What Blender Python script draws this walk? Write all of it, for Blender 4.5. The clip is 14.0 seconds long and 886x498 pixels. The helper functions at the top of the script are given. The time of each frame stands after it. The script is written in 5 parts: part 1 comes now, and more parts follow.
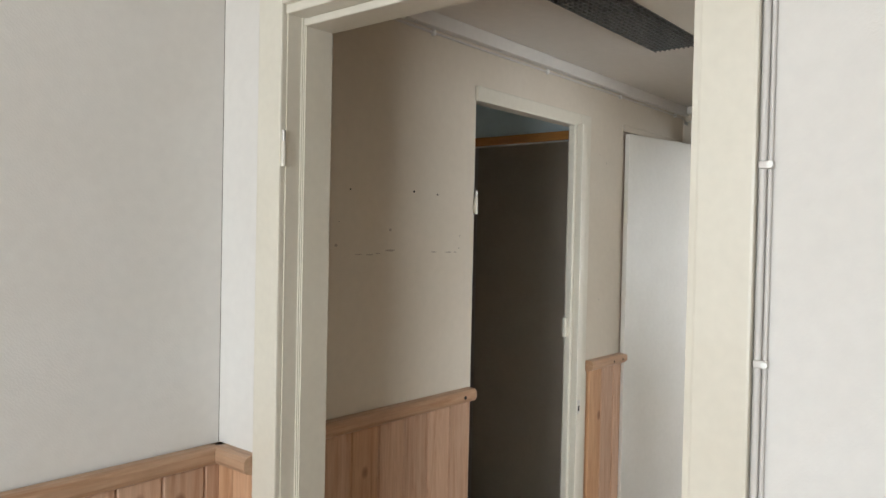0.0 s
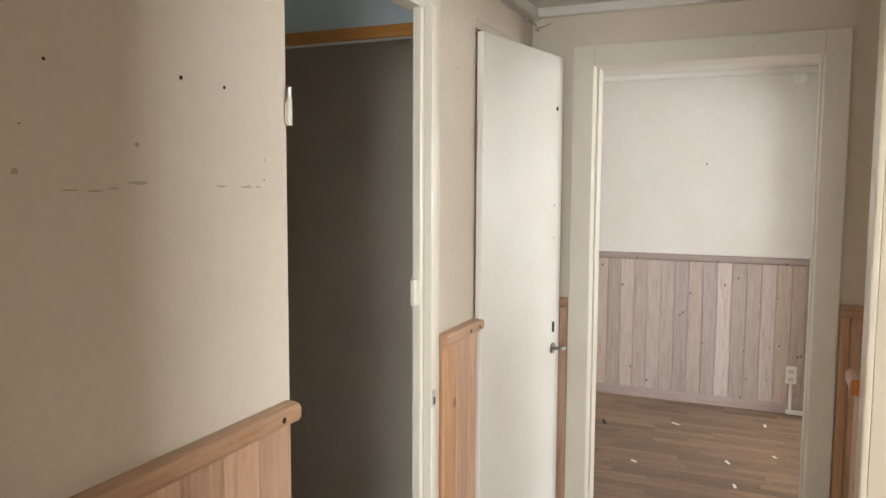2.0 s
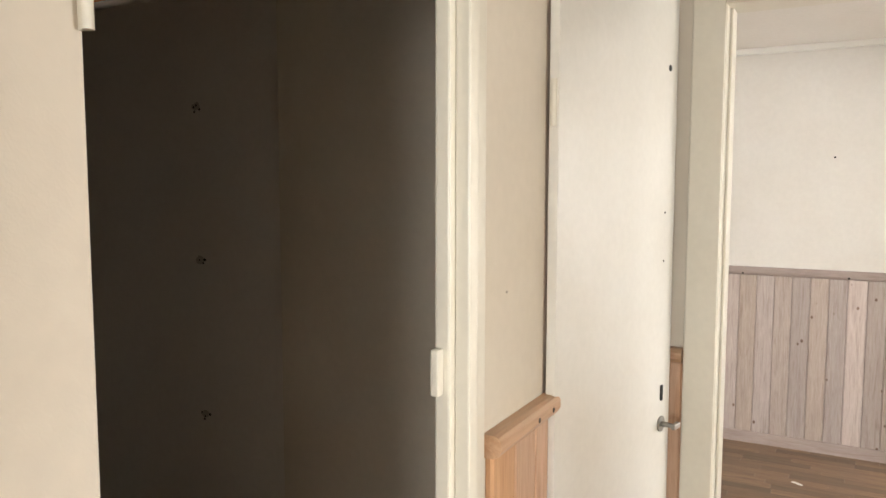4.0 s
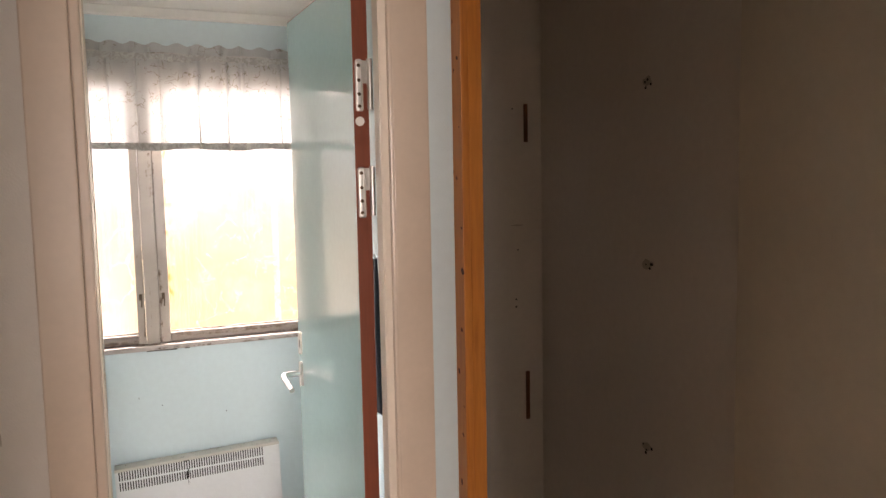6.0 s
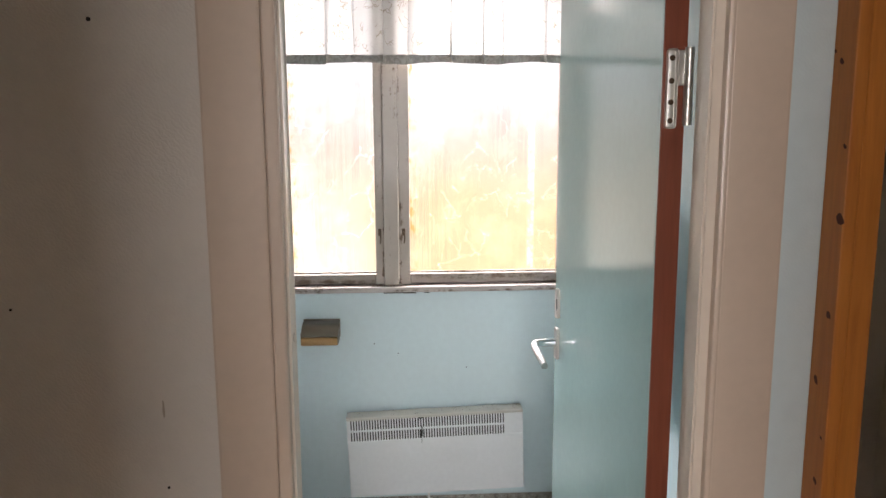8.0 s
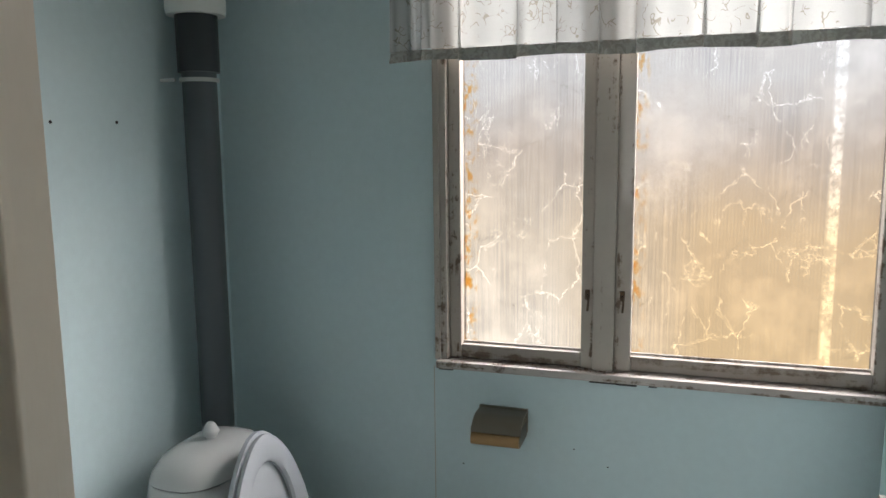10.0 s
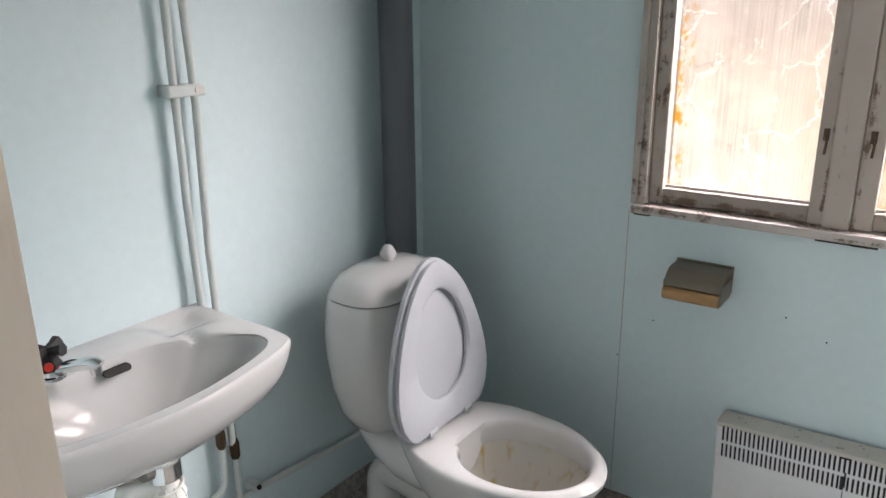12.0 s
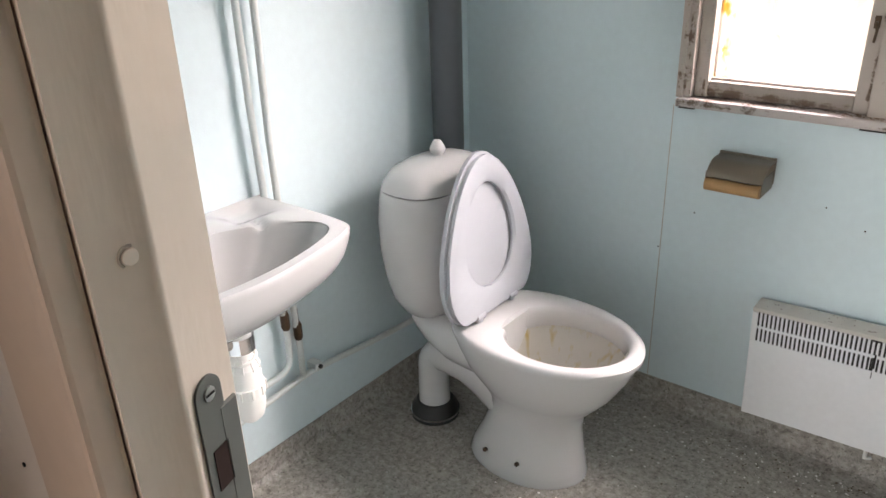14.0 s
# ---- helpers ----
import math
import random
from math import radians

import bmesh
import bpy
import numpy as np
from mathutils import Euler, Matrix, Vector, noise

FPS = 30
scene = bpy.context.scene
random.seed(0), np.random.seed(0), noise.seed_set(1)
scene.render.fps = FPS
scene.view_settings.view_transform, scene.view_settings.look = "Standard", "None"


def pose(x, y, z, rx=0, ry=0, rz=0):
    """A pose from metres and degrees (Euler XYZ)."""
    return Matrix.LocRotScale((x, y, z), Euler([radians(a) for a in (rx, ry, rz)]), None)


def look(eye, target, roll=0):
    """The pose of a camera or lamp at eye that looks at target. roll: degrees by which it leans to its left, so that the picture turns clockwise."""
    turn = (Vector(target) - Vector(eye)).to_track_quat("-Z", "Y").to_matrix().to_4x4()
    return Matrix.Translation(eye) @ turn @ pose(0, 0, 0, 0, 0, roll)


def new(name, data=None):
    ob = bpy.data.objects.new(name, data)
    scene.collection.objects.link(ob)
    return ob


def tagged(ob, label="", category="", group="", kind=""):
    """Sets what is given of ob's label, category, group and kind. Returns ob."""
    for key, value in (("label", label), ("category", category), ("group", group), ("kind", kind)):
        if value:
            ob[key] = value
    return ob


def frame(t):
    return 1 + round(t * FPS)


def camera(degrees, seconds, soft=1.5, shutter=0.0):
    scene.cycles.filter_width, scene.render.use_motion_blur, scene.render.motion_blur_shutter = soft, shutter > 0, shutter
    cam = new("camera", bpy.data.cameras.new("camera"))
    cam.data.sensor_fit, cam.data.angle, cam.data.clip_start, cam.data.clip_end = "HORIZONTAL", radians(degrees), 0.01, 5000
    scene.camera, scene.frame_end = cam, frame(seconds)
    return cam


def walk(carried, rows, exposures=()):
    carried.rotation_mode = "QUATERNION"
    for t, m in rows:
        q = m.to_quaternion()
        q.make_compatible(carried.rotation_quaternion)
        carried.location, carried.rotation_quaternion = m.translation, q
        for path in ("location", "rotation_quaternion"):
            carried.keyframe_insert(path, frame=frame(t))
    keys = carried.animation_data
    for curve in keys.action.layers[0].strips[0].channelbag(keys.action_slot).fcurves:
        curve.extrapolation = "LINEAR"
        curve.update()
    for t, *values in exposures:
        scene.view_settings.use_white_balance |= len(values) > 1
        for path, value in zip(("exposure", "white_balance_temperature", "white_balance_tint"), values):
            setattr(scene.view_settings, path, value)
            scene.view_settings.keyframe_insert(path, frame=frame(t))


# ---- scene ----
cam = camera(61.9, 14.0)
PATH = [
    (0, (0.022, -1.369, 1.639), (1.559, -0.09, 1.6), 1.2),
    (0.5, (0.147, -1.222, 1.617), (1.74, -0.015, 1.544), 0.9),
    (1, (0.278, -1.038, 1.611), (1.947, 0.058, 1.503), 0.6),
    (1.5, (0.43, -0.926, 1.595), (2.187, 0.019, 1.449), 0.4),
    (2, (0.636, -0.832, 1.594), (2.464, -0.041, 1.42), 0.3),
    (2.2, (0.709, -0.793, 1.587), (2.558, -0.053, 1.407), 0.6),
    (4.3, (1.538, -0.466, 1.586), (3.218, 0.605, 1.418), -0.2),
    (4.5, (1.599, -0.426, 1.583), (3.209, 0.748, 1.413), -0.5),
    (4.7, (1.662, -0.377, 1.586), (3.197, 0.894, 1.414), -0.8),
    (5, (1.746, -0.317, 1.579), (3.152, 1.097, 1.419), -1.5),
    (5.5, (1.866, -0.29, 1.569), (2.965, 1.374, 1.42), -1.6),
    (6, (1.964, -0.285, 1.574), (2.723, 1.556, 1.396), -1.1),
    (6.5, (1.998, -0.202, 1.555), (2.51, 1.72, 1.342), -1.1),
    (7, (2.003, -0.067, 1.54), (2.336, 1.89, 1.298), -1.0),
    (7.2, (2.017, -0.018, 1.53), (2.282, 1.948, 1.273), -0.8),
    (9.3, (2.122, 0.86, 1.464), (1.857, 2.81, 1.108), -0.7),
    (9.5, (2.153, 0.93, 1.475), (1.768, 2.866, 1.153), -0.8),
    (10, (2.186, 1.091, 1.515), (1.573, 2.975, 1.236), -0.6),
    (10.5, (2.143, 1.159, 1.499), (1.39, 2.991, 1.224), -0.4),
    (11, (2.161, 1.196, 1.445), (1.268, 2.949, 1.086), -0.0),
    (11.5, (2.2, 1.225, 1.392), (1.172, 2.876, 0.927), -0.2),
    (12, (2.205, 1.251, 1.366), (1.095, 2.805, 0.772), -0.5),
    (12.5, (2.207, 1.252, 1.348), (1.062, 2.727, 0.631), -0.8),
    (13, (2.211, 1.24, 1.343), (1.065, 2.672, 0.545), -1.1),
    (13.5, (2.224, 1.209, 1.349), (1.081, 2.624, 0.515), -1.4),
    (14, (2.242, 1.163, 1.355), (1.095, 2.583, 0.536), -1.9),
]
EXPOSURES = [(0.0, -0.29, 6100, 7), (1.0, -0.24, 6050, 6), (1.5, -0.12, 6150, 7), (2.2, 0.44, 6450, 10), (4.3, 0.5, 6750, 10), (5.0, 0.85, 6700, 10), (5.5, 0.88, 7900, 26), (6.0, 0.86, 7500, 22), (6.5, 0.82, 7100, 18), (7.2, 0.7, 6850, 17), (9.3, -0.1, 6600, 10), (9.5, -0.2, 6500, 6), (10.0, -0.4, 6550, 8), (10.5, -0.65, 6200, 8), (11.0, -0.65, 5850, 8), (11.5, -0.25, 6450, 9), (12.0, 0.15, 6750, 16), (12.5, 0.34, 6750, 18), (13.0, 0.42, 6850, 17), (14.0, 0.68, 7000, 20)]
walk(cam, [(t, look(eye, target, roll)) for t, eye, target, roll in PATH], EXPOSURES)

# ---- world and lights ----
world = bpy.data.worlds.new("sky")
scene.world = world
world.use_nodes = True
wn = world.node_tree
sky = wn.nodes.new("ShaderNodeTexSky")
sky.sky_type, sky.sun_disc = "NISHITA", False
sky.sun_elevation, sky.sun_rotation = radians(38), radians(200)
wn.links.new(sky.outputs[0], wn.nodes["Background"].inputs[0])
wn.nodes["Background"].inputs[1].default_value = 0.12


def area_lamp(name, eye, target, sx, sy, watts, colour):
    d = bpy.data.lights.new(name, "AREA")
    d.shape, d.size, d.size_y, d.energy, d.color = "RECTANGLE", sx, sy, watts, colour
    ob = new(name, d)
    ob.matrix_world = look(eye, target)
    return ob


sun = bpy.data.lights.new("sun", "SUN")
sun.energy, sun.angle, sun.color = 1.2, radians(12), (1, 0.96, 0.9)
new("sun", sun).matrix_world = look((0, 0, 0), (0.34, 0.6, -0.6))
# sky light for the bathroom window, from a lamp kept above the view
area_lamp("daylight_bathroom", (2.3, 4.10, 2.50), (1.5, 2.1, 1.45), 2.6, 0.7, 295, (1.0, 0.965, 0.97))
# unseen fill lamp outside, added to brighten the wall behind the basin
area_lamp("fill_bathroom_side", (3.35, 4.0, 1.75), (1.5, 2.3, 1.4), 1.1, 1.3, 62, (1.0, 0.965, 0.97))
# daylight of room a, from an assumed window out of view
area_lamp("daylight_room_a", (-2.55, -1.35, 1.5), (0.6, 0.1, 1.3), 1.3, 1.3, 100, (0.97, 0.985, 1.0))
# unseen fill lamp, added to light the hall and closet
area_lamp("fill_side_room", (1.72, -3.36, 1.5), (2.2, 0.0, 1.3), 1.3, 1.3, 66, (0.98, 0.985, 1.0))
# daylight of room b, likewise from an assumed window
area_lamp("daylight_room_b", (5.0, -3.42, 1.5), (5.2, 0.0, 1.0), 1.5, 1.3, 100, (0.98, 0.985, 1.0))


# ---- materials ----
def mat(name, base, rough=0.5, metal=0.0, coat=0.0):
    m = bpy.data.materials.new(name)
    m.use_nodes = True
    b = m.node_tree.nodes["Principled BSDF"]
    b.inputs["Base Color"].default_value = (*base, 1)
    b.inputs["Roughness"].default_value = rough
    b.inputs["Metallic"].default_value = metal
    b.inputs["Coat Weight"].default_value = coat
    return m


def nd(m, kind, **kw):
    n = m.node_tree.nodes.new(kind)
    for k, v in kw.items():
        n.inputs[k].default_value = v
    return n


def ln(m, a, b):
    m.node_tree.links.new(a, b)


def bsdf(m):
    return m.node_tree.nodes["Principled BSDF"]


def coords(m, scale=(1, 1, 1), rot=(0, 0, 0)):
    g = nd(m, "ShaderNodeNewGeometry")
    mp = nd(m, "ShaderNodeMapping")
    mp.inputs["Scale"].default_value = scale
    mp.inputs["Rotation"].default_value = rot
    ln(m, g.outputs["Position"], mp.inputs["Vector"])
    return mp.outputs["Vector"]


def noise_tex(m, vec, scale, detail=3.0, rough=0.5, dist=0.0):
    n = nd(m, "ShaderNodeTexNoise", Scale=scale, Detail=detail, Roughness=rough, Distortion=dist)
    ln(m, vec, n.inputs["Vector"])
    return n.outputs["Fac"]


def ramp(m, fac, stops):
    r = nd(m, "ShaderNodeValToRGB")
    e = r.color_ramp.elements
    while len(e) < len(stops):
        e.new(0.5)
    for el, (p, c) in zip(e, stops):
        el.position, el.color = p, (*c, 1)
    ln(m, fac, r.inputs["Fac"])
    return r.outputs["Color"]


def mixc(m, fac, a, b, mode="MIX"):
    n = nd(m, "ShaderNodeMix")
    n.data_type, n.blend_type = "RGBA", mode
    fs, sa, sb = n.inputs[0], n.inputs[6], n.inputs[7]
    for s, v in ((fs, fac), (sa, a), (sb, b)):
        if hasattr(v, "is_linked"):
            ln(m, v, s)
        elif isinstance(v, (int, float)):
            s.default_value = v
        else:
            s.default_value = (*v, 1)
    return n.outputs[2]


def bump(m, height, strength, distance=0.002):
    b = nd(m, "ShaderNodeBump", Strength=strength, Distance=distance)
    ln(m, height, b.inputs["Height"])
    ln(m, b.outputs["Normal"], bsdf(m).inputs["Normal"])


def dirt(m, base, dark, amount, scale=2.0, fine=40.0):
    """Base colour with blotches at two scales."""
    v = coords(m)
    a = noise_tex(m, v, scale, 4, 0.6)
    f = noise_tex(m, v, fine, 3)
    big = ramp(m, a, [(0.35, base), (0.75, tuple(b * (1 - amount) + d * amount for b, d in zip(base, dark)))])
    out = mixc(m, 0.06, big, ramp(m, f, [(0.3, (0.35, 0.35, 0.35)), (0.7, (1, 1, 1))]), "MULTIPLY")
    ln(m, out, bsdf(m).inputs["Base Color"])
    return v


def wallpaper(name, base, dark, amount=0.35, weave=1.0, rough=0.75, scale=1.2):
    """Woven glass-fibre wallpaper under paint: fine diagonal weave, faint stains."""
    m = mat(name, base, rough)
    v = dirt(m, base, dark, amount, scale)
    w1 = nd(m, "ShaderNodeTexWave", Scale=70.0, Distortion=9.0, Detail=3.0)
    w1.inputs["Detail Scale"].default_value = 2.0
    w1.wave_type, w1.bands_direction = "BANDS", "DIAGONAL"
    ln(m, v, w1.inputs["Vector"])
    f = noise_tex(m, v, 160, 3)
    h = nd(m, "ShaderNodeMath")
    h.operation = "ADD"
    ln(m, w1.outputs["Fac"], h.inputs[0])
    ln(m, f, h.inputs[1])
    bump(m, h.outputs[0], 0.22 * weave, 0.0012)
    return m


def wood(name, c_light, c_dark, rough=0.5, along=2, knots=0.35, size=1.0, spread=0.25, coat=0.0, other=None):
    """Boards with grain along one axis, knots and a tone of their own."""
    m = mat(name, c_light, rough, 0, coat)
    info = nd(m, "ShaderNodeObjectInfo")
    add = nd(m, "ShaderNodeVectorMath")
    add.operation = "MULTIPLY_ADD"
    comb = nd(m, "ShaderNodeCombineXYZ")
    for i in range(3):
        ln(m, info.outputs["Random"], comb.inputs[i])
    g = nd(m, "ShaderNodeNewGeometry")
    ln(m, comb.outputs[0], add.inputs[0])
    add.inputs[1].default_value = (31.7, 17.3, 23.1)
    ln(m, g.outputs["Position"], add.inputs[2])
    mp = nd(m, "ShaderNodeMapping")
    s = [22.0 / size] * 3
    s[along] = 1.6 / size
    mp.inputs["Scale"].default_value = s
    ln(m, add.outputs[0], mp.inputs["Vector"])
    grain = noise_tex(m, mp.outputs[0], 1.6, 6, 0.62, 1.2)
    fine = noise_tex(m, mp.outputs[0], 9.0, 3, 0.6)
    col = ramp(m, grain, [(0.3, c_light), (0.55, tuple(0.6 * a + 0.4 * b for a, b in zip(c_light, c_dark))), (0.72, c_dark)])
    col = mixc(m, 0.25, col, ramp(m, fine, [(0.35, (0.55, 0.5, 0.45)), (0.65, (1, 1, 1))]), "MULTIPLY")
    if knots:
        mk = nd(m, "ShaderNodeMapping")
        ks = [7.0 / size] * 3
        ks[along] = 5.0 / size
        mk.inputs["Scale"].default_value = ks
        ln(m, add.outputs[0], mk.inputs["Vector"])
        vo = nd(m, "ShaderNodeTexVoronoi", Scale=1.0)
        ln(m, mk.outputs[0], vo.inputs["Vector"])
        kn = ramp(m, vo.outputs["Distance"], [(0.06, (1, 1, 1)), (0.11, (0, 0, 0))])
        kd = mixc(m, kn, (1, 1, 1), tuple(0.15 + 0.2 * d for d in (1.2, 0.7, 0.4)))
        col = mixc(m, knots, col, kd, "MULTIPLY")
    if other:
        fr = nd(m, "ShaderNodeMath")
        fr.operation = "MULTIPLY"
        ln(m, info.outputs["Random"], fr.inputs[0])
        fr.inputs[1].default_value = 7.31
        ff = nd(m, "ShaderNodeMath")
        ff.operation = "FRACT"
        ln(m, fr.outputs[0], ff.inputs[0])
        pick = ramp(m, ff.outputs[0], [(0.45, (0, 0, 0)), (0.95, (1, 1, 1))])
        col = mixc(m, pick, col, mixc(m, 1.0, col, other, "MULTIPLY"))
    tone = ramp(m, info.outputs["Random"], [(0.0, (1 - spread, 1 - spread, 1 - spread)), (1.0, (1, 1, 1))])
    col = mixc(m, 1.0, col, tone, "MULTIPLY")
    ln(m, col, bsdf(m).inputs["Base Color"])
    bump(m, grain, 0.12, 0.001)
    return m


def painted_wood(name, base, dark, rough=0.35, wear=0.0, along=2, lumps=0.0, relief=0.18):
    m = mat(name, base, rough, 0, 0.15)
    v = dirt(m, base, dark, 0.35, 3.0, 60)
    sc = [70.0] * 3
    sc[along] = 3.0
    mp = nd(m, "ShaderNodeMapping")
    mp.inputs["Scale"].default_value = sc
    ln(m, v, mp.inputs["Vector"])
    g = noise_tex(m, mp.outputs[0], 1.0, 4)
    if lumps:
        drip = nd(m, "ShaderNodeMath")
        drip.operation = "MULTIPLY_ADD"
        ln(m, noise_tex(m, coords(m, (1, 1, 0.35)), 38.0, 3, 0.55), drip.inputs[0])
        drip.inputs[1].default_value = lumps
        ln(m, g, drip.inputs[2])
        bump(m, drip.outputs[0], 0.35, 0.0016)
    else:
        bump(m, g, relief, 0.0008)
    if wear:
        src = bsdf(m).inputs["Base Color"].links[0].from_socket
        n = noise_tex(m, coords(m, (1, 1, 1)), 24.0, 8, 0.75)
        n2 = noise_tex(m, mp.outputs[0], 0.6, 5, 0.6)
        mm = nd(m, "ShaderNodeMath")
        mm.operation = "MULTIPLY"
        ln(m, n, mm.inputs[0])
        ln(m, n2, mm.inputs[1])
        f = ramp(m, mm.outputs[0], [(0.335 - 0.07 * wear, (0, 0, 0)), (0.375 - 0.04 * wear, (1, 1, 1))])
        ln(m, mixc(m, f, src, (0.13, 0.085, 0.055)), bsdf(m).inputs["Base Color"])
    return m


M_WHITE = wallpaper("white_wallpaper", (0.74, 0.72, 0.68), (0.55, 0.47, 0.36), 0.3, 0.5)
M_HALL = wallpaper("hall_wallpaper", (0.70, 0.635, 0.53), (0.52, 0.43, 0.31), 0.35, 0.4)
M_GREY = wallpaper("grey_wallpaper", (0.82, 0.775, 0.715), (0.66, 0.61, 0.545), 0.35, 0.5)
M_VEST = wallpaper("vestibule_wallpaper", (0.75, 0.71, 0.66), (0.52, 0.46, 0.38), 0.35)
M_BLUE = wallpaper("pale_blue_wallpaper", (0.63, 0.745, 0.77), (0.51, 0.61, 0.63), 0.3, 0.55, 0.55, 0.9)
M_CEIL = wallpaper("ceiling_paint", (0.77, 0.745, 0.70), (0.55, 0.5, 0.42), 0.25, 0.4)
M_CREAM = painted_wood("cream_gloss_paint", (0.72, 0.68, 0.575), (0.58, 0.52, 0.40), 0.32, 0.0)
M_JAMB = painted_wood("cream_chipped_paint", (0.78, 0.685, 0.58), (0.55, 0.46, 0.38), 0.30, 0.0, 2, 2.6)
M_SASH = painted_wood("peeling_white_paint", (0.46, 0.405, 0.355), (0.27, 0.205, 0.16), 0.55, 0.42)
M_SASHH = painted_wood("peeling_white_paint_level", (0.50, 0.45, 0.42), (0.31, 0.24, 0.20), 0.55, 0.8, 0)
M_RAIL = painted_wood("rotten_peeling_paint", (0.34, 0.29, 0.255), (0.17, 0.12, 0.09), 0.6, 1.5, 0)
M_CASE = painted_wood("pinkish_beige_paint", (0.64, 0.52, 0.42), (0.5, 0.38, 0.28), 0.4)
M_LEAFW = painted_wood("white_door_paint", (0.76, 0.74, 0.68), (0.6, 0.55, 0.45), 0.3)
M_TEAL = painted_wood("teal_gloss_paint", (0.36, 0.53, 0.52), (0.3, 0.44, 0.42), 0.13, relief=0.02)
M_PINE = wood("pale_pine", (0.70, 0.47, 0.325), (0.47, 0.255, 0.14), 0.45, 2, 0.75, 1.0, 0.2, 0.0, (1.0, 0.84, 0.58))
M_PINEX = wood("pale_pine_rail", (0.64, 0.42, 0.27), (0.46, 0.25, 0.13), 0.4, 0, 0.2)
M_PINEY = wood("pale_pine_rail_across", (0.64, 0.42, 0.27), (0.46, 0.25, 0.13), 0.4, 1, 0.2)
M_WASH = wood("whitewashed_pine", (0.66, 0.58, 0.545), (0.43, 0.345, 0.31), 0.6, 2, 1.0, 0.62, 0.34, 0.0, (1.0, 0.93, 0.80))
M_WASHY = wood("whitewashed_rail", (0.48, 0.40, 0.37), (0.36, 0.28, 0.25), 0.6, 1, 0.1)
M_POST = wood("orange_pine", (0.62, 0.225, 0.038), (0.45, 0.13, 0.018), 0.45, 2, 0.0, 1.3, 0.05)
M_HEAD = wood("orange_pine_level", (0.55, 0.25, 0.06), (0.38, 0.14, 0.03), 0.45, 1, 0.0, 1.3, 0.05)
M_PLANK = wood("oak_laminate", (0.29, 0.19, 0.12), (0.11, 0.066, 0.038), 0.38, 1, 0.0, 0.7, 0.5)
M_BROWN = wood("red_brown_edge", (0.22, 0.055, 0.025), (0.14, 0.03, 0.012), 0.4, 2, 0.0, 1.0, 0.0)
M_KNOT = mat("dark_knot", (0.08, 0.018, 0.005), 0.8)
M_DARK = mat("dark_hole", (0.02, 0.018, 0.016), 0.8)
M_SMUDGE = mat("grey_smudge", (0.44, 0.385, 0.32), 0.8)
M_STEEL = mat("zinc_steel", (0.62, 0.61, 0.58), 0.35, 0.9)
M_DULL = mat("dull_steel", (0.30, 0.28, 0.25), 0.45, 0.8)
M_CHROME = mat("chrome", (0.75, 0.76, 0.77), 0.12, 1.0)
M_BRASS = mat("dull_brass", (0.075, 0.048, 0.028), 0.45, 0.7)
M_PLASTIC = mat("white_plastic", (0.78, 0.77, 0.73), 0.35)
M_CABLE = mat("pale_cable", (0.60, 0.57, 0.53), 0.4)
M_BLACK = mat("black_rubber", (0.015, 0.015, 0.015), 0.6)
M_STACK = mat("dark_grey_pipe", (0.075, 0.085, 0.092), 0.42)
M_PIPEW = painted_wood("painted_pipe", (0.60, 0.64, 0.62), (0.45, 0.5, 0.48), 0.35)
M_HEAT = painted_wood("heater_enamel", (0.74, 0.75, 0.76), (0.6, 0.58, 0.55), 0.4)
M_PORC = mat("glazed_porcelain", (0.55, 0.545, 0.54), 0.08, 0, 0.5)
M_SEAT = mat("white_seat_plastic", (0.44, 0.45, 0.475), 0.22)


def porcelain_stain():
    """White glaze, faintly uneven in tone."""
    m = M_PORC
    base = ramp(m, noise_tex(m, coords(m), 3.0, 4), [(0.3, (0.53, 0.525, 0.52)), (0.8, (0.50, 0.49, 0.475))])
    ln(m, base, bsdf(m).inputs["Base Color"])


porcelain_stain()
M_GLAZE = mat("stained_glaze", (0.7, 0.68, 0.6), 0.12, 0, 0.4)
_v = coords(M_GLAZE, (26, 26, 0.5))
ln(M_GLAZE, ramp(M_GLAZE, noise_tex(M_GLAZE, _v, 1.6, 4), [(0.56, (0.45, 0.43, 0.38)), (0.64, (0.43, 0.38, 0.27)), (0.75, (0.38, 0.29, 0.12))]), bsdf(M_GLAZE).inputs["Base Color"])


def vinyl():
    m = mat("speckled_grey_vinyl", (0.3, 0.28, 0.26), 0.42)
    v = coords(m)
    a = noise_tex(m, v, 46, 8, 0.75)
    b = noise_tex(m, v, 3, 4)
    c = noise_tex(m, v, 90, 3, 0.6)
    col = ramp(m, a, [(0.34, (0.16, 0.145, 0.125)), (0.44, (0.30, 0.28, 0.25)), (0.60, (0.44, 0.415, 0.375))])
    col = mixc(m, 0.35, col, ramp(m, b, [(0.3, (0.55, 0.52, 0.48)), (0.7, (1, 1, 1))]), "MULTIPLY")
    col = mixc(m, 0.5, col, ramp(m, c, [(0.35, (0.6, 0.58, 0.55)), (0.6, (1.0, 1.0, 1.0))]), "MULTIPLY")
    speck = ramp(m, noise_tex(m, v, 120, 2, 0.5), [(0.60, (0, 0, 0)), (0.66, (0.7, 0.7, 0.7))])
    col = mixc(m, speck, col, (0.10, 0.088, 0.075))
    pale = ramp(m, noise_tex(m, v, 75, 3, 0.6), [(0.60, (0, 0, 0)), (0.68, (0.5, 0.5, 0.5))])
    col = mixc(m, pale, col, (0.55, 0.525, 0.485))
    ln(m, col, bsdf(m).inputs["Base Color"])
    bump(m, c, 0.08, 0.001)
    return m


M_VINYL = vinyl()
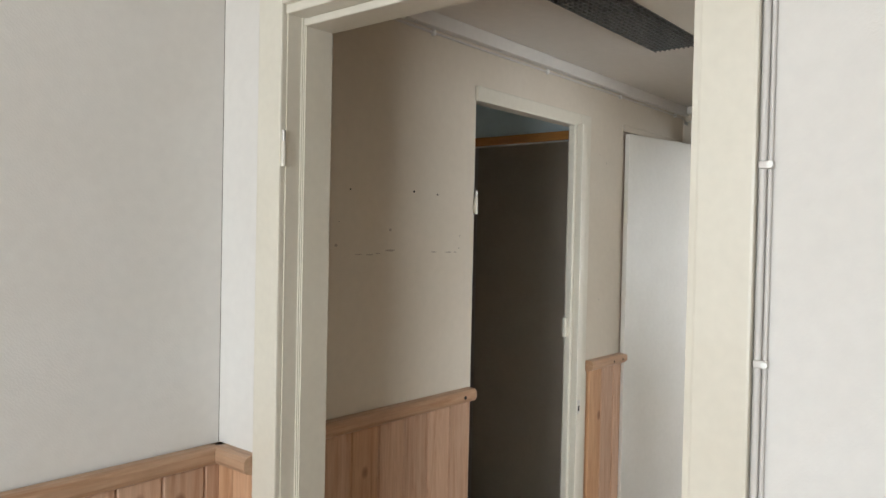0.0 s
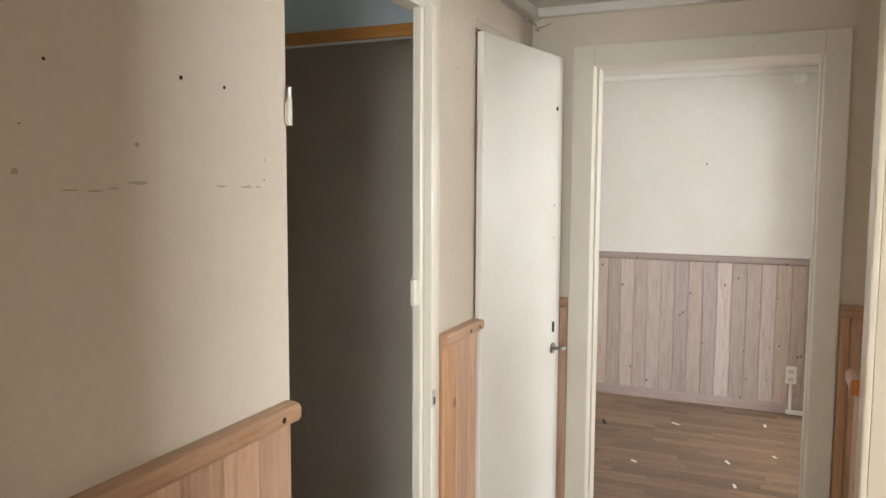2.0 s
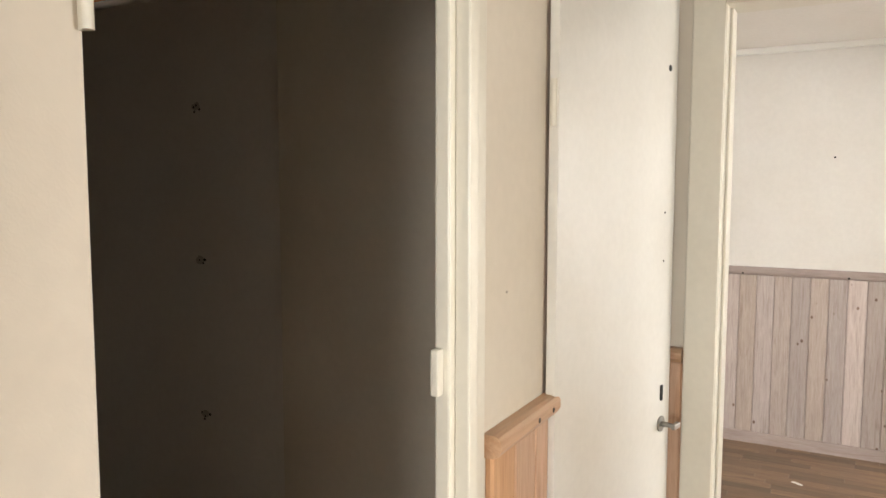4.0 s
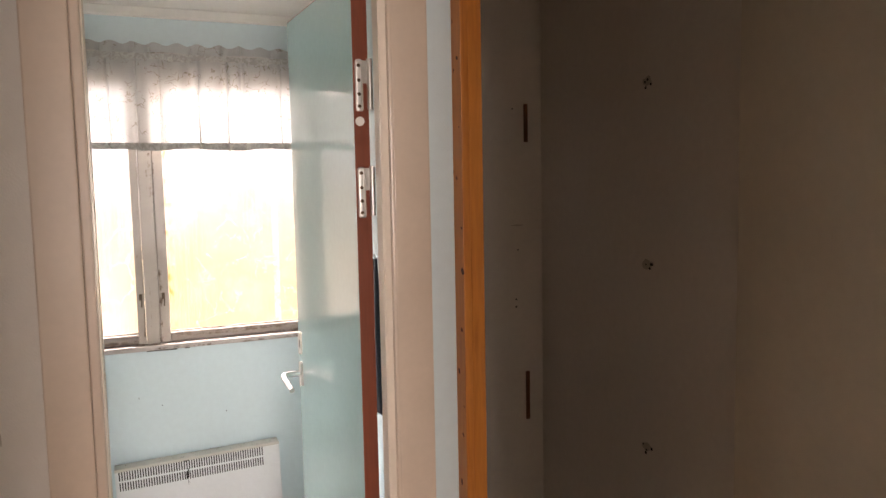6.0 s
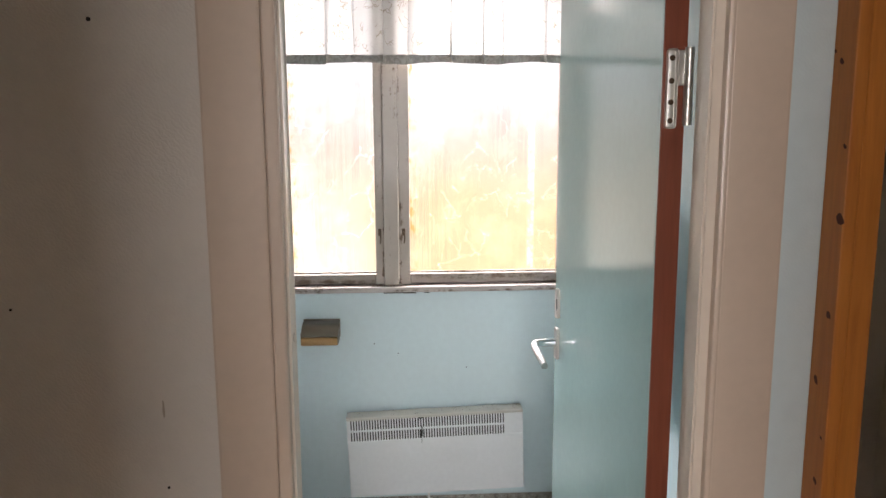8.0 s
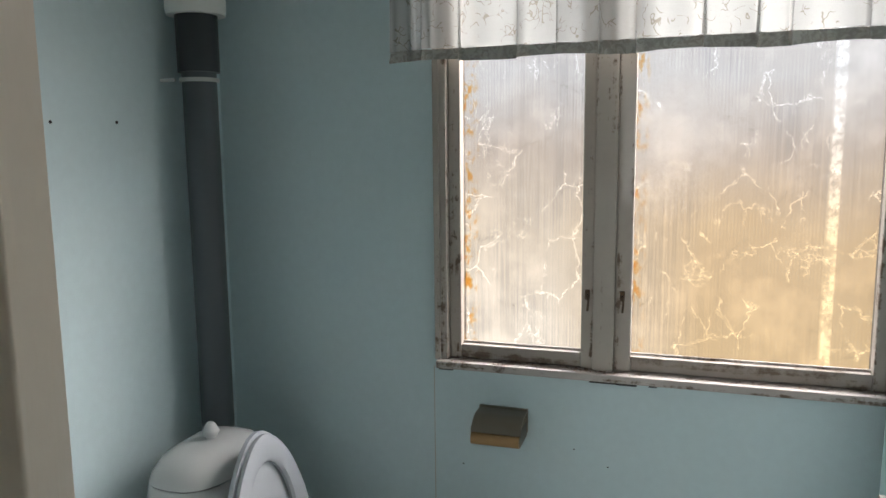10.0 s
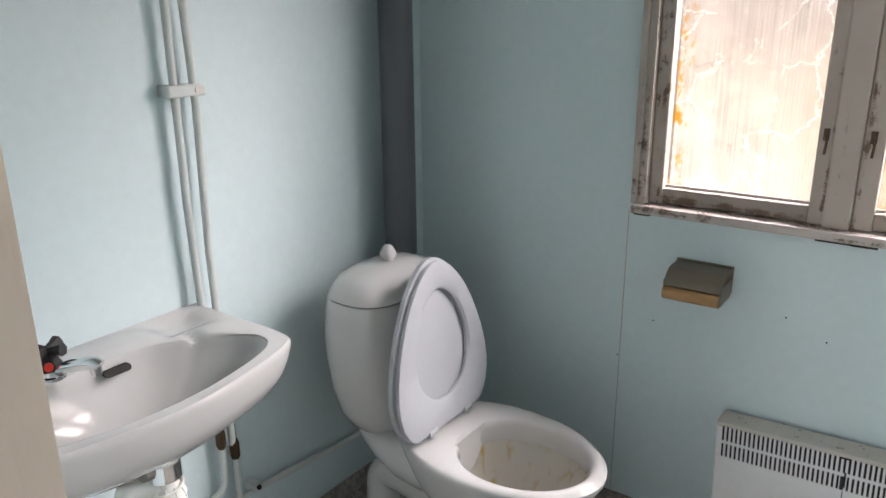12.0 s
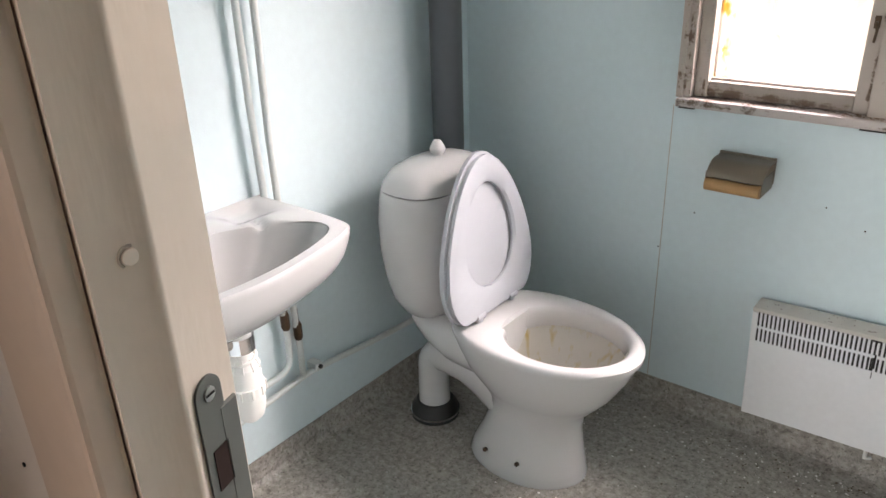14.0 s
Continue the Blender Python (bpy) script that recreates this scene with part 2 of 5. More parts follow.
M_FLOORB = wood("laminate_base", (0.30, 0.18, 0.10), (0.20, 0.11, 0.05), 0.4, 1, 0.0)


def sheer():
    """Thin off-white curtain cloth that lets light through."""
    m = bpy.data.materials.new("sheer_curtain_cloth")
    m.use_nodes = True
    t = m.node_tree
    t.nodes.remove(t.nodes["Principled BSDF"])
    out = t.nodes["Material Output"]
    v = coords(m)
    weave = noise_tex(m, v, 700, 2)
    swirl = nd(m, "ShaderNodeTexVoronoi", Scale=21.0)
    swirl.feature = "DISTANCE_TO_EDGE"
    wob = nd(m, "ShaderNodeTexNoise", Scale=17.0, Detail=2.0)
    ln(m, v, wob.inputs["Vector"])
    wv = nd(m, "ShaderNodeVectorMath")
    wv.operation = "MULTIPLY_ADD"
    ln(m, wob.outputs["Color"], wv.inputs[0])
    wv.inputs[1].default_value = (0.12, 0.12, 0.12)
    ln(m, v, wv.inputs[2])
    ln(m, wv.outputs[0], swirl.inputs["Vector"])
    line = ramp(m, swirl.outputs["Distance"], [(0.012, (1, 1, 1)), (0.035, (0, 0, 0))])
    gate = ramp(m, noise_tex(m, v, 26, 3), [(0.50, (0, 0, 0)), (0.56, (1, 1, 1))])
    line = mixc(m, 1.0, line, gate, "MULTIPLY")
    col = mixc(m, line, ramp(m, weave, [(0.3, (0.66, 0.655, 0.64)), (0.7, (0.74, 0.735, 0.72))]), (0.42, 0.38, 0.31))
    d, tr, tp = nd(m, "ShaderNodeBsdfDiffuse"), nd(m, "ShaderNodeBsdfTranslucent"), nd(m, "ShaderNodeBsdfTransparent")
    ln(m, col, d.inputs[0])
    ln(m, mixc(m, 1.0, col, (0.30, 0.30, 0.295), "MULTIPLY"), tr.inputs[0])
    m1, m2 = nd(m, "ShaderNodeMixShader", Fac=0.45), nd(m, "ShaderNodeMixShader", Fac=0.17)
    ln(m, d.outputs[0], m1.inputs[1])
    ln(m, tr.outputs[0], m1.inputs[2])
    ln(m, m1.outputs[0], m2.inputs[1])
    ln(m, tp.outputs[0], m2.inputs[2])
    ln(m, m2.outputs[0], out.inputs[0])
    return m


M_SHEER = sheer()


def hem_cloth():
    m = mat("grey_hem_cloth", (0.34, 0.33, 0.29), 0.9)
    v = coords(m)
    fl = noise_tex(m, v, 38, 3, 0.6, 2.0)
    ln(m, ramp(m, fl, [(0.42, (0.42, 0.41, 0.38)), (0.58, (0.30, 0.29, 0.265))]), bsdf(m).inputs["Base Color"])
    return m


M_HEM = hem_cloth()


def dirty_glass():
    """Old pane with condensation runs, cracks in the film and rust stains."""
    m = bpy.data.materials.new("dirty_window_glass")
    m.use_nodes = True
    t = m.node_tree
    t.nodes.remove(t.nodes["Principled BSDF"])
    out = t.nodes["Material Output"]
    v = coords(m)
    runs = noise_tex(m, coords(m, (85, 1, 1.6)), 1.0, 6, 0.7)
    blot = noise_tex(m, v, 5, 5, 0.65)

    def cracks(scale, shift, wide, lo, hi, stretch):
        """Thin broken lines where the film has split, only in patches."""
        wob = nd(m, "ShaderNodeTexNoise", Scale=14.0, Detail=6.0, Roughness=0.7)
        vs = coords(m, stretch)
        ln(m, v, wob.inputs["Vector"])
        vm = nd(m, "ShaderNodeVectorMath")
        vm.operation = "MULTIPLY_ADD"
        ln(m, wob.outputs["Color"], vm.inputs[0])
        vm.inputs[1].default_value = (0.07 + shift, 0.07, 0.07)
        ln(m, vs, vm.inputs[2])
        vo = nd(m, "ShaderNodeTexVoronoi", Scale=scale)
        vo.feature = "DISTANCE_TO_EDGE"
        ln(m, vm.outputs[0], vo.inputs["Vector"])
        c = ramp(m, vo.outputs["Distance"], [(wide * 0.3, (1, 1, 1)), (wide, (0, 0, 0))])
        ad = nd(m, "ShaderNodeVectorMath")
        ad.operation = "ADD"
        ln(m, v, ad.inputs[0])
        ad.inputs[1].default_value = (shift * 40, 0.0, shift * 90)
        g = ramp(m, noise_tex(m, ad.outputs[0], 7.5, 4, 0.6), [(lo, (0, 0, 0)), (hi, (1, 1, 1))])
        return mixc(m, 1.0, c, g, "MULTIPLY")

    crack = cracks(9.0, 0.0, 0.0075, 0.52, 0.56, (1, 1, 0.85))
    crack = mixc(m, 1.0, crack, cracks(17.0, 0.02, 0.010, 0.57, 0.61, (1.3, 1, 0.6)), "ADD")
    dark = cracks(6.0, 0.05, 0.004, 0.56, 0.60, (1, 1, 1))
    film = ramp(m, runs, [(0.3, (0.23, 0.23, 0.23)), (0.7, (0.27, 0.27, 0.27))])
    tint = ramp(m, blot, [(0.3, (1.0, 0.985, 0.97)), (0.5, (0.90, 0.88, 0.86)), (0.72, (1.0, 0.98, 0.96))])
    streak = ramp(m, runs, [(0.40, (1, 1, 1)), (0.50, (0.97, 0.97, 0.975)), (0.56, (0.90, 0.905, 0.915)), (0.66, (0.98, 0.98, 0.98))])
    wet = ramp(m, noise_tex(m, coords(m, (1.0, 1, 0.6)), 5.5, 3), [(0.50, (0, 0, 0)), (0.64, (1, 1, 1))])
    tint = mixc(m, wet, tint, mixc(m, 1.0, tint, streak, "MULTIPLY"))
    # small dimples pressed into the glass in staggered rows
    cell = nd(m, "ShaderNodeTexVoronoi", Scale=1.0, Randomness=0.25)
    ln(m, coords(m, (125, 1, 200)), cell.inputs["Vector"])
    dimple = ramp(m, cell.outputs["Distance"], [(0.15, (1, 1, 1)), (0.55, (0.89, 0.895, 0.90))])
    tint = mixc(m, ramp(m, blot, [(0.42, (0.9, 0.9, 0.9)), (0.60, (0.2, 0.2, 0.2))]), tint, mixc(m, 1.0, tint, dimple, "MULTIPLY"))
    tint = mixc(m, dark, tint, (0.45, 0.44, 0.42))
    # rust runs along the hinge side of each pane
    sep = nd(m, "ShaderNodeSeparateXYZ")
    ln(m, v, sep.inputs[0])
    off = nd(m, "ShaderNodeMath")
    off.operation = "SUBTRACT"
    ln(m, sep.outputs["X"], off.inputs[0])
    off.inputs[1].default_value = 1.6
    edge = ramp(m, off.outputs[0], [(0.012, (1, 1, 1)), (0.03, (1, 1, 1)), (0.062, (0, 0, 0)), (0.463, (0, 0, 0)), (0.468, (1, 1, 1)), (0.505, (0, 0, 0))])
    rust = ramp(m, noise_tex(m, coords(m, (1.6, 1, 0.8)), 26.0, 5, 0.7), [(0.52, (0, 0, 0)), (0.60, (1, 1, 1))])
    rust = mixc(m, 1.0, rust, edge, "MULTIPLY")
    tint = mixc(m, rust, tint, (0.86, 0.58, 0.20))
    # a strip near the right edge where the film is gone
    bare = ramp(m, off.outputs[0], [(0.912, (0, 0, 0)), (0.918, (1, 1, 1)), (0.936, (1, 1, 1)), (0.942, (0, 0, 0))])
    bare = mixc(m, 1.0, bare, ramp(m, noise_tex(m, v, 30, 5, 0.7), [(0.42, (0.1, 0.1, 0.1)), (0.56, (0.6, 0.6, 0.6))]), "MULTIPLY")
    crack = mixc(m, 1.0, crack, bare, "ADD")
    trc = mixc(m, crack, mixc(m, 1.0, tint, (0.66, 0.645, 0.63), "MULTIPLY"), (1.0, 0.99, 0.97))
    tl, tp, gl = nd(m, "ShaderNodeBsdfTranslucent"), nd(m, "ShaderNodeBsdfTransparent"), nd(m, "ShaderNodeBsdfGlossy", Roughness=0.15)
    dk = mixc(m, 1.0, tint, (0.045, 0.045, 0.047), "MULTIPLY")
    ln(m, dk, tl.inputs[0])
    ln(m, trc, tp.inputs[0])
    m1, m2 = nd(m, "ShaderNodeMixShader"), nd(m, "ShaderNodeMixShader", Fac=0.012)
    ln(m, film, m1.inputs[0])
    ln(m, tp.outputs[0], m1.inputs[1])
    ln(m, tl.outputs[0], m1.inputs[2])
    ln(m, m1.outputs[0], m2.inputs[1])
    ln(m, gl.outputs[0], m2.inputs[2])
    ln(m, m2.outputs[0], out.inputs[0])
    return m


M_GLASS = dirty_glass()


def backdrop_mat():
    """Bright overcast sky over dry yellow grass, out of doors."""
    m = bpy.data.materials.new("outdoor_distance")
    m.use_nodes = True
    t = m.node_tree
    t.nodes.remove(t.nodes["Principled BSDF"])
    g = nd(m, "ShaderNodeNewGeometry")
    sep = nd(m, "ShaderNodeSeparateXYZ")
    ln(m, g.outputs["Position"], sep.inputs[0])
    mr = nd(m, "ShaderNodeMapRange")
    mr.inputs["From Min"].default_value, mr.inputs["From Max"].default_value = -3.0, 5.0
    n = noise_tex(m, coords(m), 0.9, 6, 0.65)
    ad = nd(m, "ShaderNodeMath")
    ad.operation = "MULTIPLY_ADD"
    ln(m, n, ad.inputs[0])
    ad.inputs[1].default_value = 0.8
    ln(m, sep.outputs["Z"], ad.inputs[2])
    ln(m, ad.outputs[0], mr.inputs["Value"])
    col = ramp(m, mr.outputs["Result"], [(0.30, (1.14, 0.86, 0.48)), (0.50, (1.06, 0.80, 0.48)), (0.60, (0.88, 0.78, 0.70)), (0.70, (0.98, 1.05, 1.17))])
    pale = ramp(m, mr.outputs["Result"], [(0.30, (1.50, 1.43, 1.32)), (0.50, (1.20, 1.09, 0.94)), (0.60, (0.88, 0.80, 0.74)), (0.70, (0.98, 1.05, 1.17))])
    mx = nd(m, "ShaderNodeMapRange")
    mx.inputs["From Min"].default_value, mx.inputs["From Max"].default_value = 0.8, 2.4
    ln(m, sep.outputs["X"], mx.inputs["Value"])
    col = mixc(m, mx.outputs["Result"], pale, col)
    em = nd(m, "ShaderNodeEmission", Strength=4.2)
    ln(m, col, em.inputs[0])
    ln(m, em.outputs[0], t.nodes["Material Output"].inputs[0])
    return m


M_BACK = backdrop_mat()


# ---- building helpers ----
def mesh_ob(name, bm, material, smooth=False):
    me = bpy.data.meshes.new(name)
    bm.normal_update()
    bm.to_mesh(me)
    bm.free()
    for mm in material if isinstance(material, (list, tuple)) else [material]:
        me.materials.append(mm)
    if smooth:
        for p in me.polygons:
            p.use_smooth = True
        me.set_sharp_from_angle(angle=radians(42))
    return new(name, me)


def part(name, bm, material, parent, label="", smooth=False):
    ob = mesh_ob(name, bm, material, smooth)
    if parent is not None:
        ob.parent = parent
        ob.matrix_parent_inverse = parent.matrix_world.inverted()
    if label:
        tagged(ob, label)
    return ob


def thing(name, at, label, category, group=""):
    ob = new(name)
    ob.location = at
    ob.empty_display_size = 0.05
    bpy.context.view_layer.update()
    return tagged(ob, label, category, group)


def bx(x0, x1, y0, y1, z0, z1, bevel=0.0, seg=1, bm=None):
    bm = bm or bmesh.new()
    r = bmesh.ops.create_cube(bm, size=1.0)
    vs = r["verts"]
    bmesh.ops.scale(bm, vec=(abs(x1 - x0), abs(y1 - y0), abs(z1 - z0)), verts=vs)
    bmesh.ops.translate(bm, vec=((x0 + x1) / 2, (y0 + y1) / 2, (z0 + z1) / 2), verts=vs)
    if bevel:
        es = list({e for v in vs for e in v.link_edges})
        bmesh.ops.bevel(bm, geom=es, offset=bevel, segments=seg, affect="EDGES", profile=0.6)
    return bm


def tube(pts, r, seg=12, bm=None, cap=True):
    """A round pipe along a line of points; r may be one radius for each point."""
    bm = bm or bmesh.new()
    pts = [Vector(p) for p in pts]
    rr = r if isinstance(r, (list, tuple)) else [r] * len(pts)
    rings, up = [], None
    for i, p in enumerate(pts):
        d = (pts[min(i + 1, len(pts) - 1)] - pts[max(i - 1, 0)]).normalized()
        if up is None:
            up = Vector((0, 0, 1)) if abs(d.z) < 0.9 else Vector((1, 0, 0))
        s = d.cross(up).normalized()
        up = s.cross(d).normalized()
        rings.append([bm.verts.new(p + rr[i] * (math.cos(a) * s + math.sin(a) * up)) for a in (2 * math.pi * k / seg for k in range(seg))])
    loft(bm, rings, cap)
    return bm


def loft(bm, rings, cap=True):
    for a, b in zip(rings, rings[1:]):
        n = len(a)
        for k in range(n):
            bm.faces.new((a[k], a[(k + 1) % n], b[(k + 1) % n], b[k]))
    if cap:
        bm.faces.new(list(reversed(rings[0])))
        bm.faces.new(rings[-1])
    bmesh.ops.recalc_face_normals(bm, faces=bm.faces)


def smooth_path(pts, n=6):
    """Points of a rounded line through the given corners."""
    pts = [Vector(p) for p in pts]
    out = [pts[0]]
    for a, b, c in zip(pts, pts[1:], pts[2:]):
        ra = min(0.04, (b - a).length / 2.2)
        rc = min(0.04, (c - b).length / 2.2)
        p, q = b + (a - b).normalized() * ra, b + (c - b).normalized() * rc
        out += [p * (1 - u) ** 2 + b * 2 * u * (1 - u) + q * u * u for u in (k / n for k in range(n + 1))]
    return out + [pts[-1]]


def disc(p, normal, r, depth, seg=12, bm=None):
    p, n = Vector(p), Vector(normal).normalized()
    return tube([p, p + n * depth], r, seg, bm)


def wall(name, axis, a0, a1, u0, u1, z0, z1, holes, m_low, m_high, label, reveal=0):
    """A wall across an axis ('x' or 'y') from a0 to a1, along u; holes are (u0, u1, z0, z1). m_low faces the lower side."""
    us = sorted({u0, u1, *[h[0] for h in holes], *[h[1] for h in holes]})
    zs = sorted({z0, z1, *[h[2] for h in holes], *[h[3] for h in holes]})
    us, zs = [u for u in us if u0 <= u <= u1], [z for z in zs if z0 <= z <= z1]
    bm = bmesh.new()

    def pt(a, u, z):
        return bm.verts.new((a, u, z) if axis == "x" else (u, a, z))

    def solid(i, j):
        if not (0 <= i < len(us) - 1 and 0 <= j < len(zs) - 1):
            return False
        cu, cz = (us[i] + us[i + 1]) / 2, (zs[j] + zs[j + 1]) / 2
        return not any(h[0] < cu < h[1] and h[2] < cz < h[3] for h in holes)

    for i in range(len(us) - 1):
        for j in range(len(zs) - 1):
            if not solid(i, j):
                continue
            p, q, r, s = us[i], us[i + 1], zs[j], zs[j + 1]
            for a, slot in ((a0, 0), (a1, 1)):
                f = bm.faces.new((pt(a, p, r), pt(a, q, r), pt(a, q, s), pt(a, p, s)))
                f.material_index = slot
            for di, dj, e in ((-1, 0, ((p, r), (p, s))), (1, 0, ((q, r), (q, s))), (0, -1, ((p, r), (q, r))), (0, 1, ((p, s), (q, s)))):
                if not solid(i + di, j + dj):
                    (c, d), (g, h) = e
                    f = bm.faces.new((pt(a0, c, d), pt(a0, g, h), pt(a1, g, h), pt(a1, c, d)))
                    f.material_index = reveal
    bmesh.ops.remove_doubles(bm, verts=bm.verts, dist=1e-5)
    bmesh.ops.recalc_face_normals(bm, faces=bm.faces)
    ob = mesh_ob(name, bm, [m_low, m_high])
    return tagged(ob, label, "wall", kind="structure")


def slab(name, x0, x1, y0, y1, z0, z1, m, label, category):
    return tagged(mesh_ob(name, bx(x0, x1, y0, y1, z0, z1), m), label, category, kind="structure")


def trim(name, x0, x1, y0, y1, z0, z1, m, label, bevel=0.004, seg=2):
    return tagged(mesh_ob(name, bx(x0, x1, y0, y1, z0, z1, bevel, seg), m), label, "trim", kind="structure")


def rail(name, axis, a, out, u0, u1, z, m, label, h=0.04, d=0.034):
    """A moulded cap rail: rounded nose with a small cove under it. a: the wall's face, out: the side it stands out to."""
    prof = [(0, 0), (d * 0.55, 0), (d * 0.85, h * 0.12), (d, h * 0.35), (d, h * 0.75), (d * 0.85, h * 0.94), (d * 0.6, h), (0, h)]
    bm = bmesh.new()
    rings = []
    for u in (u0, u1):
        rings.append([bm.verts.new((a + out * p, u, z + q) if axis == "x" else (u, a + out * p, z + q)) for p, q in prof])
    loft(bm, rings)
    return tagged(mesh_ob(name, bm, m), label, "trim", kind="structure")


def board_mesh(w, h, d, m):
    """A tongue-and-groove board: chamfered long edges. x: width, y: depth, z: height."""
    c = 0.0035
    prof = [(0.0, 0.0), (0.0, d - 0.005), (0.0012, d - 0.005), (0.0012 + c, d), (w - 0.0012 - c, d), (w - 0.0012, d - 0.005), (w, d - 0.005), (w, 0.0)]
    bm = bmesh.new()
    loft(bm, [[bm.verts.new((x, y, z)) for x, y in prof] for z in (0.0, h)])
    me = bpy.data.meshes.new("board")
    bm.to_mesh(me)
    bm.free()
    me.materials.append(m)
    return me


def panelling(parent, axis, a, out, u0, u1, z0, z1, m, w=0.095, d=0.014, first=None):
    """Boards side by side on a wall; each is an object under the wall."""
    u, me, cache = u0, None, {}
    while u < u1 - 0.004:
        ww = round(min((first if first and u == u0 else w), u1 - u), 4)
        if ww not in cache:
            cache[ww] = board_mesh(ww, z1 - z0, d, m)
        ob = new("board", cache[ww])
        if axis == "y":
            ob.matrix_world = Matrix.Translation((u, a, z0)) @ Matrix.Diagonal((1, out, 1, 1))
        else:
            ob.matrix_world = Matrix.Translation((a, u, z0)) @ Matrix(((0, out, 0, 0), (1, 0, 0, 0), (0, 0, 1, 0), (0, 0, 0, 1)))
        mw = ob.matrix_world.copy()
        ob.parent = parent
        ob.matrix_parent_inverse = parent.matrix_world.inverted()
        ob.matrix_world = mw
        u += ww


# ---- structure ----
HC = 2.255  # hall ceiling
BC = 2.30  # bathroom ceiling
CAPZ = 1.137  # underside of the cap rails

slab("floor_1", -2.7, 3.51, -3.5, 0.10, -0.12, 0.0, M_FLOORB, "brown wood-look floor of hall and room", "floor")
slab("floor_2", 1.15, 3.56, 0.10, 1.40, -0.12, 0.0, M_FLOORB, "brown floor of the small vestibule", "floor")
slab("floor_3", 2.67, 3.56, 1.40, 2.42, -0.12, 0.0, M_FLOORB, "brown floor inside the closet", "floor")
slab("floor_bathroom", 0.78, 2.67, 1.40, 3.12, -0.12, 0.0, M_VINYL, "worn speckled grey vinyl floor with grit", "floor")
slab("floor_room_b", 3.51, 6.4, -3.5, 1.2, -0.12, -0.012, M_FLOORB, "brown strip laminate floor", "floor")

wall_a_left = wall("wall_1", "y", 0.03, 0.125, -2.7, 0.95, 0, 2.5, [], M_WHITE, M_WHITE, "white woven wallpaper wall above pine panelling")
wall_door_a = wall("wall_2", "x", 0.95, 1.05, -3.5, 0.125, 0, 2.5, [(-1.018, -0.178, -1, 2.085)], M_WHITE, M_HALL, "white woven wallpaper wall with a door opening")
wall_hall = wall("wall_3", "y", 0.0, 0.032, 1.05, 3.51, 0, 2.5, [(1.81, 2.44, -1, 2.05), (2.80, 3.385, -1, 2.075)], M_HALL, M_VEST, "beige wallpaper hall wall with screw holes and smudges")
wall_end = wall("wall_4", "x", 3.41, 3.51, -3.5, 1.2, 0, 2.5, [(-1.035, -0.205, -1, 2.07)], M_HALL, M_WHITE, "beige wallpaper wall at the end of the hall")
wall_hall_r = wall("wall_5", "y", -1.20, -1.055, 1.05, 2.54, 0, 2.5, [(1.70, 2.36, -1, 2.05)], M_HALL, M_HALL, "beige hall wall above pine panelling")
wall("wall_6", "y", -1.29, -1.195, 2.54, 3.41, 0, 2.5, [], M_HALL, M_HALL, "beige hall wall")
wall("wall_7", "x", 1.15, 1.25, 0.032, 1.31, 0, 2.5, [], M_VEST, M_VEST, "plain vestibule wall")
wall_part = wall("wall_8", "y", 1.312, 1.396, 0.78, 2.67, 0, 2.5, [(1.835, 2.525, -1, 2.085)], M_VEST, M_BLUE, "grey-white vestibule partition with the bathroom doorway")
wall_bath_r = wall("wall_9", "x", 2.67, 2.70, 0.032, 3.12, 0, 2.5, [(0.14, 1.2605, -1, 2.035)], M_BLUE, M_GREY, "pale blue wall with a closet opening", 1)
wall("wall_10", "x", 3.48, 3.56, 0.032, 2.42, 0, 2.5, [], M_GREY, M_GREY, "grey closet wall with screw holes")
wall("wall_11", "y", 2.335, 2.42, 2.70, 3.48, 0, 2.5, [], M_GREY, M_GREY, "grey closet side wall")
wall("wall_12", "y", 0.09, 0.14, 2.70, 3.48, 0, 2.5, [], M_GREY, M_GREY, "grey closet partition")
wall("wall_13", "x", 0.78, 0.88, 1.396, 3.12, 0, 2.5, [], M_BLUE, M_BLUE, "pale blue bathroom wall behind the basin")
wall_win = wall("wall_14", "y", 3.0, 3.12, 0.88, 2.67, 0, 2.5, [(1.56, 2.668, 0.905, 2.09)], M_BLUE, M_WHITE, "pale blue bathroom wall with the window")
# window opening is assumed, set around the lamp of room a
wall("wall_15", "x", -2.7, -2.6, -3.5, 0.125, 0, 2.5, [(-1.95, -0.55, 0.8, 2.2)], M_WHITE, M_WHITE, "white wall with an assumed window opening out of view")
# opening is assumed too, as wide as the side room's added lamp
wall("wall_16", "y", -3.5, -3.4, -2.6, 3.41, 0, 2.5, [(1.05, 2.40, 0.8, 2.2)], M_WHITE, M_WHITE, "white wall with an assumed window opening out of view")
wall_b_far = wall("wall_17", "x", 6.285, 6.4, -3.5, 1.2, -0.02, 2.5, [], M_WHITE, M_WHITE, "white wallpaper wall above whitewashed panelling")
wall("wall_18", "y", 1.1, 1.2, 3.51, 6.285, -0.02, 2.5, [], M_WHITE, M_WHITE, "plain white room wall")
wall("wall_19", "y", -3.5, -3.4, 3.51, 6.285, -0.02, 2.5, [(4.1, 5.9, 0.8, 2.2)], M_WHITE, M_WHITE, "white room wall with a window opening")
wall("wall_20", "y", -1.32, -1.23, 4.65, 6.285, -0.02, 2.5, [(4.75, 6.05, -1, 2.16)], M_WHITE, M_WHITE, "white wall stub beside a wide opening")

